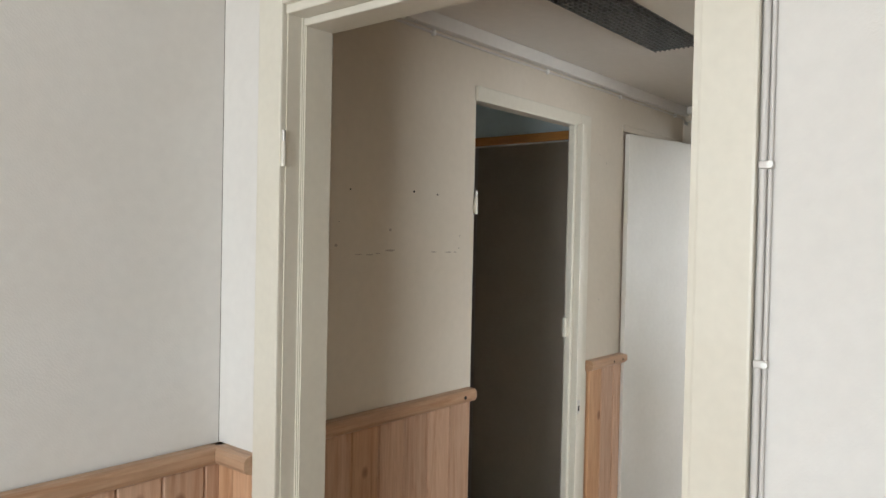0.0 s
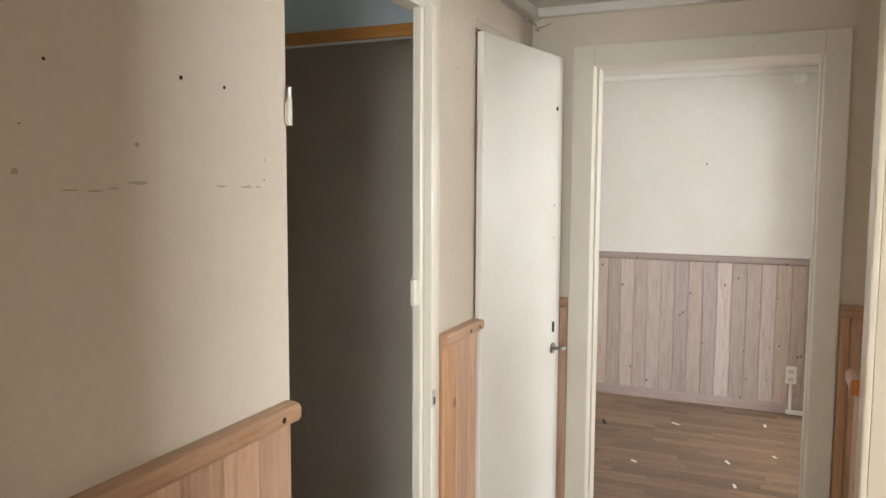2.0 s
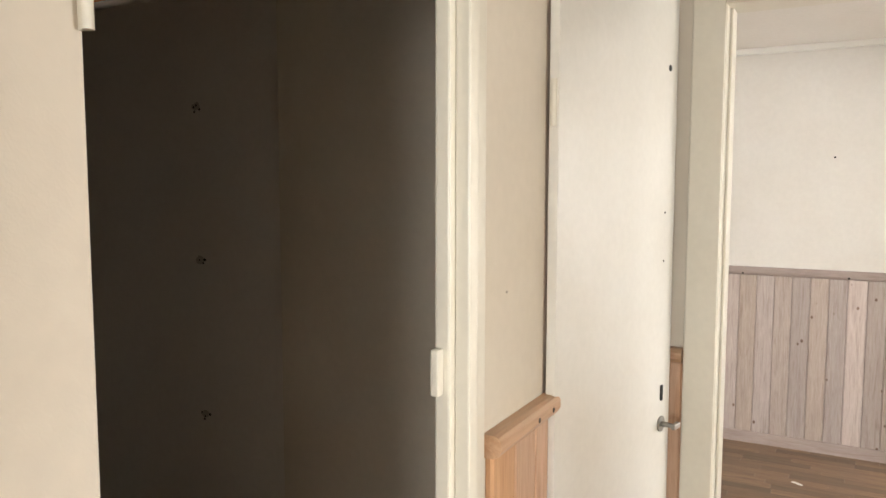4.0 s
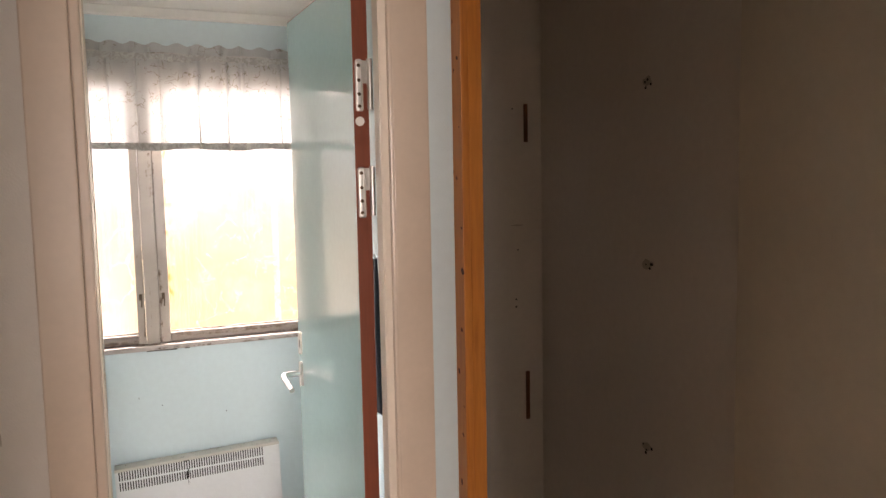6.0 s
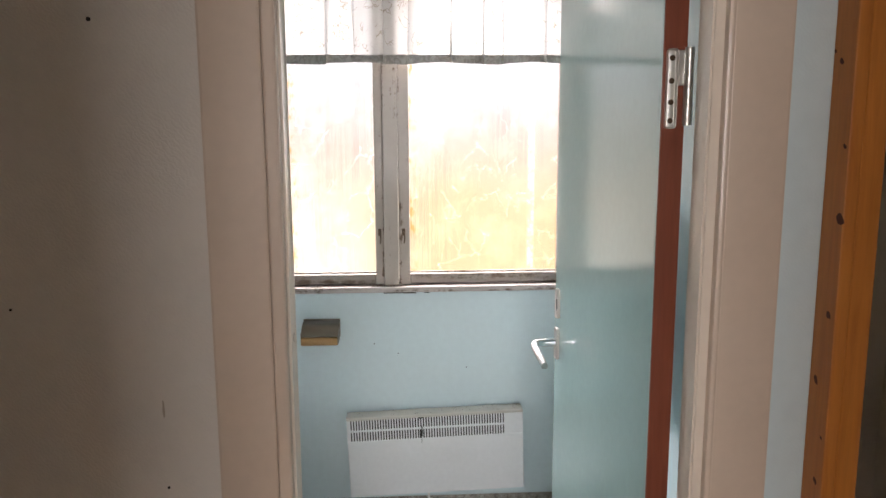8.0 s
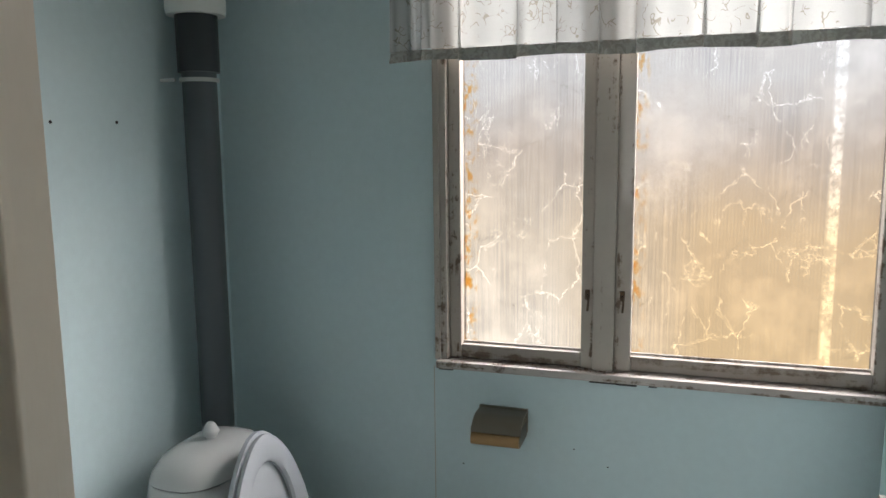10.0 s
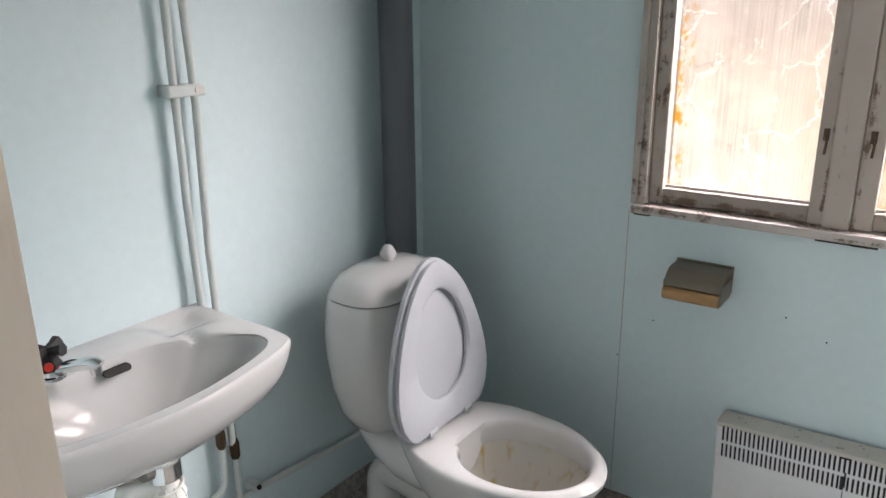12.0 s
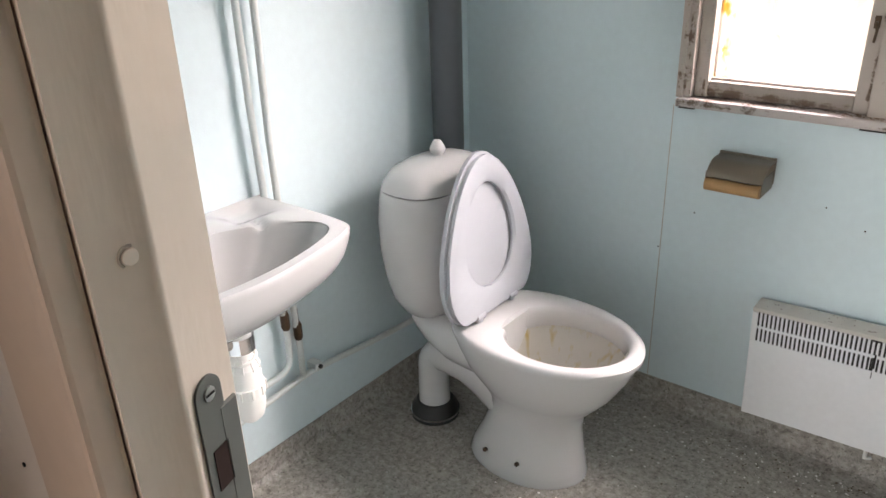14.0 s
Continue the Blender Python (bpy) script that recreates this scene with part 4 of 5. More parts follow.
part("dome", tube([(6.265, -1.03, 2.335), (6.255, -1.03, 2.335), (6.248, -1.03, 2.335)], [0.036, 0.03, 0.012], 24), M_PLASTIC, al, smooth=True)
for k, (x, y, a, w) in enumerate(((5.55, 0.1, 0.3, 0.10), (5.7, -0.35, 1.0, 0.06), (5.1, -0.7, 0.4, 0.05), (5.9, -0.9, 0.1, 0.05), (4.9, -0.2, 0.9, 0.04), (4.75, -0.75, 0.2, 0.05), (5.3, -0.95, 0.6, 0.03))):
    bm = bx(-w / 2, w / 2, -0.008, 0.008, 0, 0.004, 0.001)
    sc = tagged(mesh_ob("paper_scrap", bm, M_PLASTIC if k else M_DARK), "small torn paper scrap lying on the laminate" if k else "short dark strip lying on the laminate", "scrap", "scraps on the floor")
    sc.matrix_world = pose(x, y, 0.0, 0, 0, math.degrees(a))
for y, z in ((0.02, 1.055), (-0.55, 1.055), (-1.0, 1.055)):
    hole_on(wall_b_far, 6.2545, y, z, (-1, 0, 0), 0.006)
hole_on(wall_b_far, 6.285, -0.45, 1.75, (-1, 0, 0), 0.006)
for x in (1.745,):
    hole_on(wall_hall, x, -0.0335, CAPZ + 0.02, (0, -1, 0), 0.006)
for x in (2.70, 2.775):
    hole_on(wall_hall, x, -0.0335, CAPZ + 0.014, (0, -1, 0), 0.005)

# ---- bathroom ----
# vinyl coved up the walls
for nm, pts in (("baseboard_2", ((0.88, 1.396), (0.88, 3.0))), ("baseboard_3", ((0.88, 3.0), (2.67, 3.0))), ("baseboard_4", ((2.67, 3.0), (2.67, 1.396)))):
    (ax, ay), (bx_, by_) = pts
    d = Vector((bx_ - ax, by_ - ay, 0)).normalized()
    nrm = Vector((d.y, -d.x, 0))
    prof = [(0.0, 0.078), (0.004, 0.08), (0.005, 0.04), (0.009, 0.02), (0.018, 0.009), (0.032, 0.004), (0.06, 0.0015), (0.0, 0.0)]
    bm = bmesh.new()
    loft(bm, [[bm.verts.new(Vector((x, y, 0)) + nrm * p + Vector((0, 0, q))) for p, q in prof] for x, y in ((ax, ay), (bx_, by_))])
    tagged(mesh_ob(nm, bm, M_VINYL), "grey vinyl coved up the wall", "baseboard", kind="structure")


# window with two casements
win = tagged(new("window_1"), "old double casement window with peeling white paint", "window", kind="structure")
win.location = (2.1, 3.02, 0.9)
bpy.context.view_layer.update()
WX0, WX1, WZ0, WZ1 = 1.56, 2.668, 0.905, 2.09
part("frame", bx(WX0, WX0 + 0.020, 2.985, 3.11, WZ0, WZ1, 0.003, 2), M_SASH, win)
part("frame", bx(WX1 - 0.012, WX1 - 0.0005, 2.985, 3.11, WZ0, WZ1, 0.003, 2), M_SASH, win)
part("frame", bx(WX0 + 0.020, WX1 - 0.012, 2.985, 3.11, WZ1 - 0.035, WZ1, 0.003, 2), M_SASHH, win)
part("frame", bx(WX0 + 0.020, WX1 - 0.012, 3.062, 3.11, WZ0, WZ0 + 0.022, 0.002), M_SASHH, win)
part("mullion", bx(1.9735, 2.0285, 2.992, 3.11, WZ0 + 0.02, WZ1 - 0.035, 0.004, 2), M_SASH, win)
part("sill", bx(1.550, 2.668, 2.966, 3.06, 0.903, 0.925, 0.005, 2), M_SASHH, win, "dirty white window sill covered in flakes")
part("casing", bx(1.545, 1.562, 2.978, 3.0, 0.925, 2.11, 0.003, 2), M_SASH, win)
part("casing", bx(1.545, 2.668, 2.978, 3.0, 2.088, 2.13, 0.003, 2), M_SASHH, win)
for x0, x1, wl, wr in ((1.580, 1.973, 0.034, 0.031), (2.029, 2.656, 0.041, 0.028)):
    sash = part("casement", bx(x0, x0 + wl, 3.006, 3.058, 0.926, 2.055, 0.004, 2), M_SASH, win)
    part("stile", bx(x1 - wr, x1, 3.006, 3.058, 0.926, 2.055, 0.004, 2), M_SASH, sash)
    part("rail", bx(x0 + wl, x1 - wr, 3.008, 3.056, 0.928, 0.966, 0.004, 2), M_RAIL, sash)
    part("rail", bx(x0 + wl, x1 - wr, 3.008, 3.056, 2.005, 2.055, 0.004, 2), M_SASHH, sash)
    part("putty_bead", bx(x0 + wl - 0.002, x1 - wr + 0.002, 3.028, 3.034, 0.964, 0.972, 0.001), M_SASHH, sash)
    g = part("pane", bx(x0 + wl - 0.002, x1 - wr + 0.002, 3.036, 3.040, 0.962, 2.008), M_GLASS, sash, "dirty pane with condensation runs and rust stains")
    g.visible_shadow = False
for x in (1.958, 2.047):
    h = part("hook", tube([(x, 3.004, 1.125), (x, 2.992, 1.125), (x + 0.004, 2.988, 1.11), (x + 0.002, 2.990, 1.085)], 0.0028, 8), M_BRASS, win, "dark window hook", True)
    part("hook_plate", bx(x - 0.006, x + 0.006, 3.001, 3.006, 1.112, 1.138, 0.001), M_BRASS, h)
# flakes of paint on the sill
fl = random.Random(11)
bm = bmesh.new()
for k in range(170):
    x = fl.choice((fl.uniform(1.56, 2.64), fl.gauss(1.75, 0.12), fl.gauss(1.97, 0.03)))
    if not 1.56 < x < 2.64:
        continue
    y, s = fl.uniform(2.97, 3.004), fl.uniform(0.0015, 0.005)
    ring = [bm.verts.new((x + s * math.cos(a) * fl.uniform(0.5, 1.2), y + s * math.sin(a) * fl.uniform(0.5, 1.2), 0.9255 + fl.uniform(0, 0.0015))) for a in (0, 1.3, 2.6, 3.9, 5.2)]
    bm.faces.new(ring)
tagged(mesh_ob("paint_flakes", bm, [mat("flake_brown", (0.2, 0.13, 0.09), 0.9)]), "loose paint flakes and dead bits on the sill", "flakes", kind="stuff")

# flakes fallen on the heater and the broken edge under the sill
bm = bmesh.new()
for k in range(60):
    x, y, s = fl.uniform(1.84, 2.49), fl.uniform(2.925, 2.98), fl.uniform(0.001, 0.0032)
    zt = 0.4485 + (x - 2.16) * math.tan(radians(1.8))
    bm.faces.new([bm.verts.new((x + s * math.cos(a) * fl.uniform(0.5, 1.2), y + s * math.sin(a) * fl.uniform(0.5, 1.2), zt)) for a in (0, 1.3, 2.6, 3.9, 5.2)])
tagged(mesh_ob("paint_flakes", bm, [mat("flake_dark", (0.16, 0.11, 0.08), 0.9)]), "loose paint flakes lying on the heater", "flakes", kind="stuff")
for x0, x1, z in ((1.97, 2.06, 0.9008), (2.04, 2.09, 0.8998), (2.12, 2.14, 0.9012), (1.56, 1.60, 0.9012)):
    part("broken_edge", bx(x0, x1, 2.9655, 2.99, z, 0.9032), M_DARK, win)

# curtain valance
cur = thing("curtain_valance", (2.04, 2.93, 2.1), "short sheer white curtain valance with a grey hem", "curtain")


def cloth(x0, x1, z0, z1, y, rows, amp, seed, bow=0.0, tilt=0.0):
    """Gathered cloth: uneven folds that open towards the bottom."""
    rnd = random.Random(seed)
    ph = [rnd.uniform(0, 6.28) for _ in range(6)]
    n = 420
    bm = bmesh.new()
    grid = []
    for j in range(rows + 1):
        v = j / rows
        row = []
        for i in range(n + 1):
            u = i / n
            x = x0 + (x1 - x0) * u
            w = u + 0.018 * math.sin(u * 19 + ph[1]) + 0.011 * math.sin(u * 41 + ph[3])
            pleat = abs(math.sin(w * 33 + ph[0])) ** 0.6
            f = 1.7 * pleat - 0.9 + 0.45 * math.sin(w * 118 + ph[2]) * pleat + 0.35 * math.sin(u * 27 + ph[4])
            a = amp * (0.35 + 0.65 * (1 - v))
            zz = z0 + (z1 - z0) * v
            if v < 0.3:
                zz += 0.004 * math.sin(u * 23 + ph[5]) + 0.003 * f * (1 - v / 0.3) + tilt * (u - 0.5) * (1 - v)
            gather = (0.45 + 0.55 * math.sin(u * 8 + ph[5]) ** 2) * (0.25 + 0.75 * (1 - v)) * min(1.0, 8 * u, 8 * (1 - u)) * amp / 0.026
            row.append(bm.verts.new((x - 0.027 * gather * math.sin(2 * (w * 33 + ph[0])), y + a * f, zz + bow * math.sin(u * 90 + ph[3]) * v)))
        grid.append(row)
    for a, b in zip(grid, grid[1:]):
        for i in range(n):
            bm.faces.new((a[i], a[i + 1], b[i + 1], b[i]))
    return bm


part("cloth", cloth(1.457, 2.63, 1.756, 2.088, 2.930, 16, 0.026, 5), M_SHEER, cur, smooth=True)
hem = cloth(1.455, 2.632, 1.728, 1.758, 2.9295, 2, 0.0262, 5)
part("hem", hem, M_HEM, cur, "grey patterned hem", True)
part("heading", cloth(1.457, 2.63, 2.084, 2.112, 2.933, 3, 0.006, 9), M_HEM, cur, "", True)
part("ruffle", cloth(1.457, 2.63, 2.112, 2.150, 2.932, 4, 0.012, 13, 0.006), M_SHEER, cur, "", True)
part("rod", tube([(1.44, 2.947, 2.098), (2.655, 2.947, 2.098)], 0.006, 12), M_STEEL, cur, "thin curtain rod", True)
part("bracket", bx(1.452, 1.464, 2.947, 3.0, 2.09, 2.106, 0.002), M_STEEL, cur)
part("bracket", bx(2.625, 2.637, 2.947, 3.0, 2.09, 2.106, 0.002), M_STEEL, cur)

# panel heater
M_HEATTOP = painted_wood("stained_heater_top", (0.60, 0.57, 0.52), (0.34, 0.27, 0.20), 0.45, 0.25, 0)
hx0, hx1, hy0, hz0, hz1 = 1.832, 2.497, 2.918, 0.132, 0.446
ht = thing("panel_heater", (2.16, 2.96, 0.14), "white wall panel heater with a slotted grille", "heater")
part("body", bx(hx0, hx1, hy0 + 0.004, 2.982, hz0, hz1 - 0.004, 0.006, 3), M_HEAT, ht)
part("front", bx(hx0 + 0.001, hx1 - 0.001, hy0, hy0 + 0.006, hz0, hz1 - 0.092, 0.002, 2), M_HEAT, ht)
part("top", bx(hx0, hx1, hy0, 2.984, hz1 - 0.012, hz1, 0.004, 3), M_HEATTOP, ht, "stained enamel top")
gx0, gx1 = hx0 + 0.012, hx1 - 0.07
# dark sheet close behind the slats stands in for the shaded inside
part("grille_dark_sheet", bx(gx0, gx1, hy0 + 0.002, hy0 + 0.0045, hz1 - 0.093, hz1 - 0.012), M_DARK, ht)
part("front", bx(gx1, hx1 - 0.001, hy0, hy0 + 0.006, hz1 - 0.092, hz1 - 0.012), M_HEAT, ht)
part("grille_bar", bx(gx0, gx1, hy0 - 0.0005, hy0 + 0.004, hz1 - 0.056, hz1 - 0.049), M_HEAT, ht)
part("grille_bar", bx(gx0 - 0.011, gx0, hy0, hy0 + 0.006, hz1 - 0.092, hz1 - 0.012), M_HEAT, ht)
nb = 58
slat_me = None
for k in range(nb + 1):
    x = gx0 + (gx1 - gx0) * k / nb
    if slat_me is None:
        o = part("grille_slat", bx(-0.0026, 0.0026, hy0 - 0.0004, hy0 + 0.0042, hz1 - 0.093, hz1 - 0.012), M_HEAT, None)
        slat_me = o.data
    else:
        o = new("grille_slat", slat_me)
    o.parent = ht
    o.matrix_parent_inverse = ht.matrix_world.inverted()
    o.location = (x, 0, 0)
part("bracket", bx(1.95, 1.99, 2.975, 3.0, 0.2, 0.42), M_STEEL, ht)
part("bracket", bx(2.33, 2.37, 2.975, 3.0, 0.2, 0.42), M_STEEL, ht)
for sx, sz0, sz1, sw in ((2.112, 0.362, 0.40, 0.004), (2.118, 0.405, 0.436, 0.0035), (2.10, 0.432, 0.436, 0.02), (2.111, 0.335, 0.352, 0.002)):
    part("rust_streak", bx(sx, sx + sw, hy0 - 0.0009, hy0, sz0, sz1), M_DARK, ht)
part("scratch", bx(2.105, 2.108, hy0 - 0.0008, hy0, 0.355, 0.388), M_DARK, ht)
part("flex", tube([(2.13, 2.95, 0.142), (2.13, 2.95, 0.09), (2.14, 2.97, 0.08)], 0.005, 8), M_PLASTIC, ht, smooth=True)

ht.rotation_euler = (0, radians(-1.8), 0)

# toilet paper holder
ph = thing("paper_holder", (1.735, 2.99, 0.75), "steel toilet paper holder with an empty wooden roller", "paper holder")
bm = bmesh.new()
rings = []
for x in (1.670, 1.804):
    arc = [(2.998, 0.795)] + [(2.952 - 0.054 * math.sin(t), 0.741 + 0.054 * math.cos(t)) for t in (radians(q) for q in range(0, 71, 7))]
    inner = [(y + 0.0025, z - 0.0025) for y, z in reversed(arc)]
    rings.append([bm.verts.new((x, y, z)) for y, z in arc + inner])
loft(bm, rings)
part("cover", bm, mat("brushed_steel", (0.25, 0.215, 0.175), 0.42, 0.9), ph, "brushed steel cover", True)
part("back_plate", bx(1.668, 1.804, 2.994, 3.0, 0.735, 0.80), bpy.data.materials["brushed_steel"], ph)
for x in (1.668, 1.801):
    part("arm", bx(x - 0.001, x + 0.001, 2.908, 2.998, 0.725, 0.770, 0.0004), bpy.data.materials["brushed_steel"], ph)
part("roller", tube([(1.670, 2.908, 0.739), (1.800, 2.908, 0.739)], 0.0155, 16), wood("roller_wood", (0.50, 0.30, 0.13), (0.36, 0.2, 0.08), 0.5, 0, 0), ph, "plain wooden roller", True)

# bathroom door, open into the room
bd = thing("bathroom_door", (2.456, 1.412, 0.0), "glossy pale teal door standing open into the bathroom", "door")
LW = 0.585
part("leaf", bx(2.456, 2.494, 1.4145, 1.412 + LW, 0.012, 2.062, 0.002, 2), M_TEAL, bd)
part("edge", bx(2.4568, 2.4935, 1.411, 1.4143, 0.012, 2.062), M_BROWN, bd, "bare red-brown door edge")
part("top_edge", bx(2.4568, 2.4935, 1.415, 1.411 + LW, 2.0625, 2.0645), M_BROWN, bd)


def door_hinge(z):
    h = part("hinge", bx(2.461, 2.478, 1.4085, 1.4108, z - 0.06, z + 0.06, 0.007, 3), M_STEEL, bd, "zinc-plated lift-off hinge")
    part("hinge_arm", bx(2.476, 2.494, 1.4082, 1.4112, z + 0.005, z + 0.058, 0.0015), M_STEEL, h)
    part("knuckle", tube([(2.496, 1.407, z - 0.055), (2.496, 1.407, z + 0.062)], 0.007, 12), M_STEEL, h, smooth=True)
    for dz in (-0.048, -0.02, 0.012, 0.046):
        part("screw", disc((2.4695, 1.4086, z + dz), (0, -1, 0), 0.0045, 0.0012, 10), M_BRASS, h)


door_hinge(1.805)
door_hinge(1.555)
door_hinge(0.35)
plug = part("plug", disc((2.470, 1.4108, 1.722), (0, -1, 0), 0.011, 0.003, 16), M_PLASTIC, bd, "round white plastic plug")
yk = 1.412 + LW - 0.028
kp = part("key_plate", bx(2.452, 2.456, yk - 0.012, yk + 0.012, 1.055, 1.125, 0.006, 3), M_STEEL, bd, "steel key plate")
part("key_hole", bx(2.4512, 2.4525, yk - 0.003, yk + 0.003, 1.075, 1.10, 0.001), M_DARK, kp)
lv = part("lever", tube(smooth_path([(2.456, yk, 0.995), (2.40, yk, 0.995), (2.395, yk - 0.02, 0.990), (2.395, yk - 0.115, 0.975)]), [0.0095] * 15 + [0.008], 12), M_CHROME, bd, "chrome lever handle", True)
part("rose", bx(2.451, 2.456, yk - 0.013, yk + 0.013, 0.955, 1.03, 0.006, 3), M_STEEL, lv)
part("latch", bx(2.468, 2.482, 1.412 + LW - 0.001, 1.412 + LW + 0.001, 0.93, 1.09), M_STEEL, bd)
bd.location.x -= 0.012
bd.rotation_euler = (0, 0, radians(3.4))

M_GALV = mat("weathered_galvanised", (0.17, 0.18, 0.165), 0.5, 0.5)
# strike plate on the bathroom jamb
sp = thing("jamb_strike_plate", (1.878, 1.374, 1.0), "grey steel strike plate with two latch openings", "strike plate")
SLOPE = Matrix.Translation((1.8777, 1.3735, -0.002)) @ Matrix.Rotation(radians(18.3), 4, "Z")


def on_strip(bm):
    """Lay a mesh drawn in the plane x = 0 on the jamb's sloping strip."""
    bmesh.ops.transform(bm, matrix=SLOPE, verts=bm.verts)
    return bm


bm = bmesh.new()
rim = [(-0.003 + 0.0125 * math.cos(a), 1.088 + 0.0125 * math.sin(a)) for a in (math.pi * k / 12 for k in range(13))]
rim += [(-0.003 + 0.0125 * math.cos(a), 0.935 + 0.0125 * math.sin(a)) for a in (math.pi + math.pi * k / 12 for k in range(13))]
loft(bm, [[bm.verts.new((x, y, z)) for y, z in rim] for x in (-0.002, 0.0018)])
part("plate", on_strip(bm), M_GALV, sp)
part("tab", on_strip(bx(-0.002, 0.0022, 0.004, 0.0225, 0.95, 1.072, 0.0012)), M_GALV, sp)
M_LATCH = mat("dark_latch_hole", (0.025, 0.009, 0.005), 0.9)
for z in (1.030, 0.978):
    part("latch_opening", on_strip(bx(0.0016, 0.0026, -0.009, 0.005, z - 0.016, z + 0.016)), M_LATCH, sp)
    part("latch_lip", on_strip(bx(0.0018, 0.0034, 0.005, 0.007, z - 0.016, z + 0.016, 0.0005)), M_GALV, sp)
sc_ = part("screw", on_strip(disc((0.0016, -0.003, 1.088), (1, 0, 0), 0.0052, 0.0014, 14)), M_STEEL, sp)
part("screw_slot", on_strip(bx(0.0029, 0.0034, -0.007, 0.001, 1.0872, 1.0888)), M_DARK, sc_)
lump = tagged(mesh_ob("painted_screw", tube([(1.884, 1.338, 1.195), (1.8872, 1.338, 1.195), (1.8876, 1.338, 1.195)], [0.0055, 0.0047, 0.0020], 16), M_JAMB, True), "screw head covered in cream paint", "screw")

part("paint_crack", tube([(1.8853, 1.338 + 0.0062 * math.cos(a), 1.195 + 0.0062 * math.sin(a)) for a in (1.2 + 0.35 * k for k in range(9))], 0.0010, 6), M_SMUDGE, bpy.data.objects["door_frame_13"])
# soil stack
ss = thing("soil_stack", (0.962, 2.79, 0), "dark grey plastic soil pipe in the corner", "pipe")
part("pipe", tube([(0.962, 2.79, 0.0), (0.962, 2.79, 1.72)], 0.0445, 28), M_STACK, ss, smooth=True)
part("sleeve", tube([(0.962, 2.79, 1.71), (0.962, 2.79, 1.87)], 0.054, 28), mat("near_black_sleeve", (0.035, 0.04, 0.045), 0.4), ss, "darker sleeve", True)
part("collar", tube([(0.962, 2.79, 1.855), (0.962, 2.79, 1.868), (0.962, 2.79, 2.30)], [0.074, 0.077, 0.077], 28), M_PLASTIC, ss, "white plastic collar", True)
bk = part("band", tube([(0.962, 2.79, 1.685), (0.962, 2.79, 1.695)], 0.051, 28), M_STEEL, ss, "steel pipe band", True)
part("band_screw", bx(0.885, 0.93, 2.730, 2.736, 1.684, 1.692, 0.001), M_PIPEW, bk)

# twin supply pipes above and below the basin
wp = thing("water_pipes", (0.90, 2.175, 0.8), "pale painted twin water pipes with shut-off valves", "water pipes")
part("pipe", tube([(0.905, 2.172, 0.46), (0.905, 2.164, 0.8), (0.905, 2.158, 1.0), (0.905, 2.158, 1.56)], 0.0085, 12), M_PIPEW, wp, smooth=True)
part("pipe", tube([(0.905, 2.208, 0.41), (0.905, 2.199, 0.9), (0.905, 2.205, 1.2), (0.905, 2.194, 1.56)], 0.0085, 12), M_PIPEW, wp, smooth=True)
part("pipe", tube([(0.905, 2.150, 1.66), (0.905, 2.148, BC)], 0.0085, 12), M_PIPEW, wp, smooth=True)
part("pipe", tube([(0.905, 2.190, 1.66), (0.905, 2.188, BC)], 0.0085, 12), M_PIPEW, wp, smooth=True)
cl = part("clamp", bx(0.882, 0.922, 2.134, 2.222, 1.222, 1.246, 0.005, 3), M_PIPEW, wp, "painted double pipe clamp")
part("clamp_screw", disc((0.922, 2.20, 1.234), (1, 0, 0), 0.006, 0.003, 12), M_STEEL, cl)
for y, z in ((2.154, 1.61), (2.192, 1.612)):
    v = part("valve", tube([(0.905, y, z - 0.055), (0.905, y, z - 0.03), (0.905, y, z - 0.03), (0.905, y, z + 0.03), (0.905, y, z + 0.03), (0.905, y, z + 0.055)], [0.008, 0.008, 0.014, 0.014, 0.008, 0.008], 14), M_CHROME, wp, "chrome shut-off valve", True)
    for dz in (-0.03, 0.024):
        part("nut", tube([(0.905, y, z + dz), (0.905, y, z + dz + 0.012)], 0.0175, 6), M_CHROME, v)
    for dz in (-0.062, 0.048):
        part("bare_pipe", tube([(0.905, y, z + dz - 0.012), (0.905, y, z + dz + 0.016)], 0.0078, 12), mat("dark_copper", (0.05, 0.035, 0.025), 0.5, 0.6), v, smooth=True)
    part("valve_grip", bx(0.918, 0.938, y + 0.002, y + 0.026, z - 0.014, z + 0.02, 0.003, 2), M_BLACK, v)
part("flaked_paint", bx(0.912, 0.9145, 2.19, 2.20, 1.49, 1.55, 0.001), mat("bare_copper", (0.06, 0.045, 0.035), 0.5, 0.4), wp)
for y, z in ((2.176, 0.440), (2.212, 0.395)):
    v = part("coupling", tube([(0.905, y, z - 0.03), (0.905, y, z - 0.018), (0.905, y, z + 0.018), (0.905, y, z + 0.03)], [0.007, 0.0115, 0.0115, 0.007], 8), M_BRASS, wp, "dark brass coupling")
    part("bare_pipe", tube([(0.905, y, z + 0.03), (0.905, y, z + 0.065)], 0.006, 10), M_BLACK, v, smooth=True)
part("pipe", tube(smooth_path([(0.905, 2.176, 0.43), (0.905, 2.176, 0.30), (0.905, 1.62, 0.245)]), 0.0085, 12), M_PIPEW, wp, smooth=True)
part("pipe", tube(smooth_path([(0.905, 2.212, 0.38), (0.905, 2.212, 0.255)]), 0.0085, 12), M_PIPEW, wp, smooth=True)
part("pipe", tube(smooth_path([(0.905, 1.62, 0.195), (0.905, 2.24, 0.258), (0.905, 2.48, 0.232), (0.905, 2.62, 0.222), (0.96, 2.66, 0.26), (1.02, 2.655, 0.30)]), 0.0085, 12), M_PIPEW, wp, smooth=True)
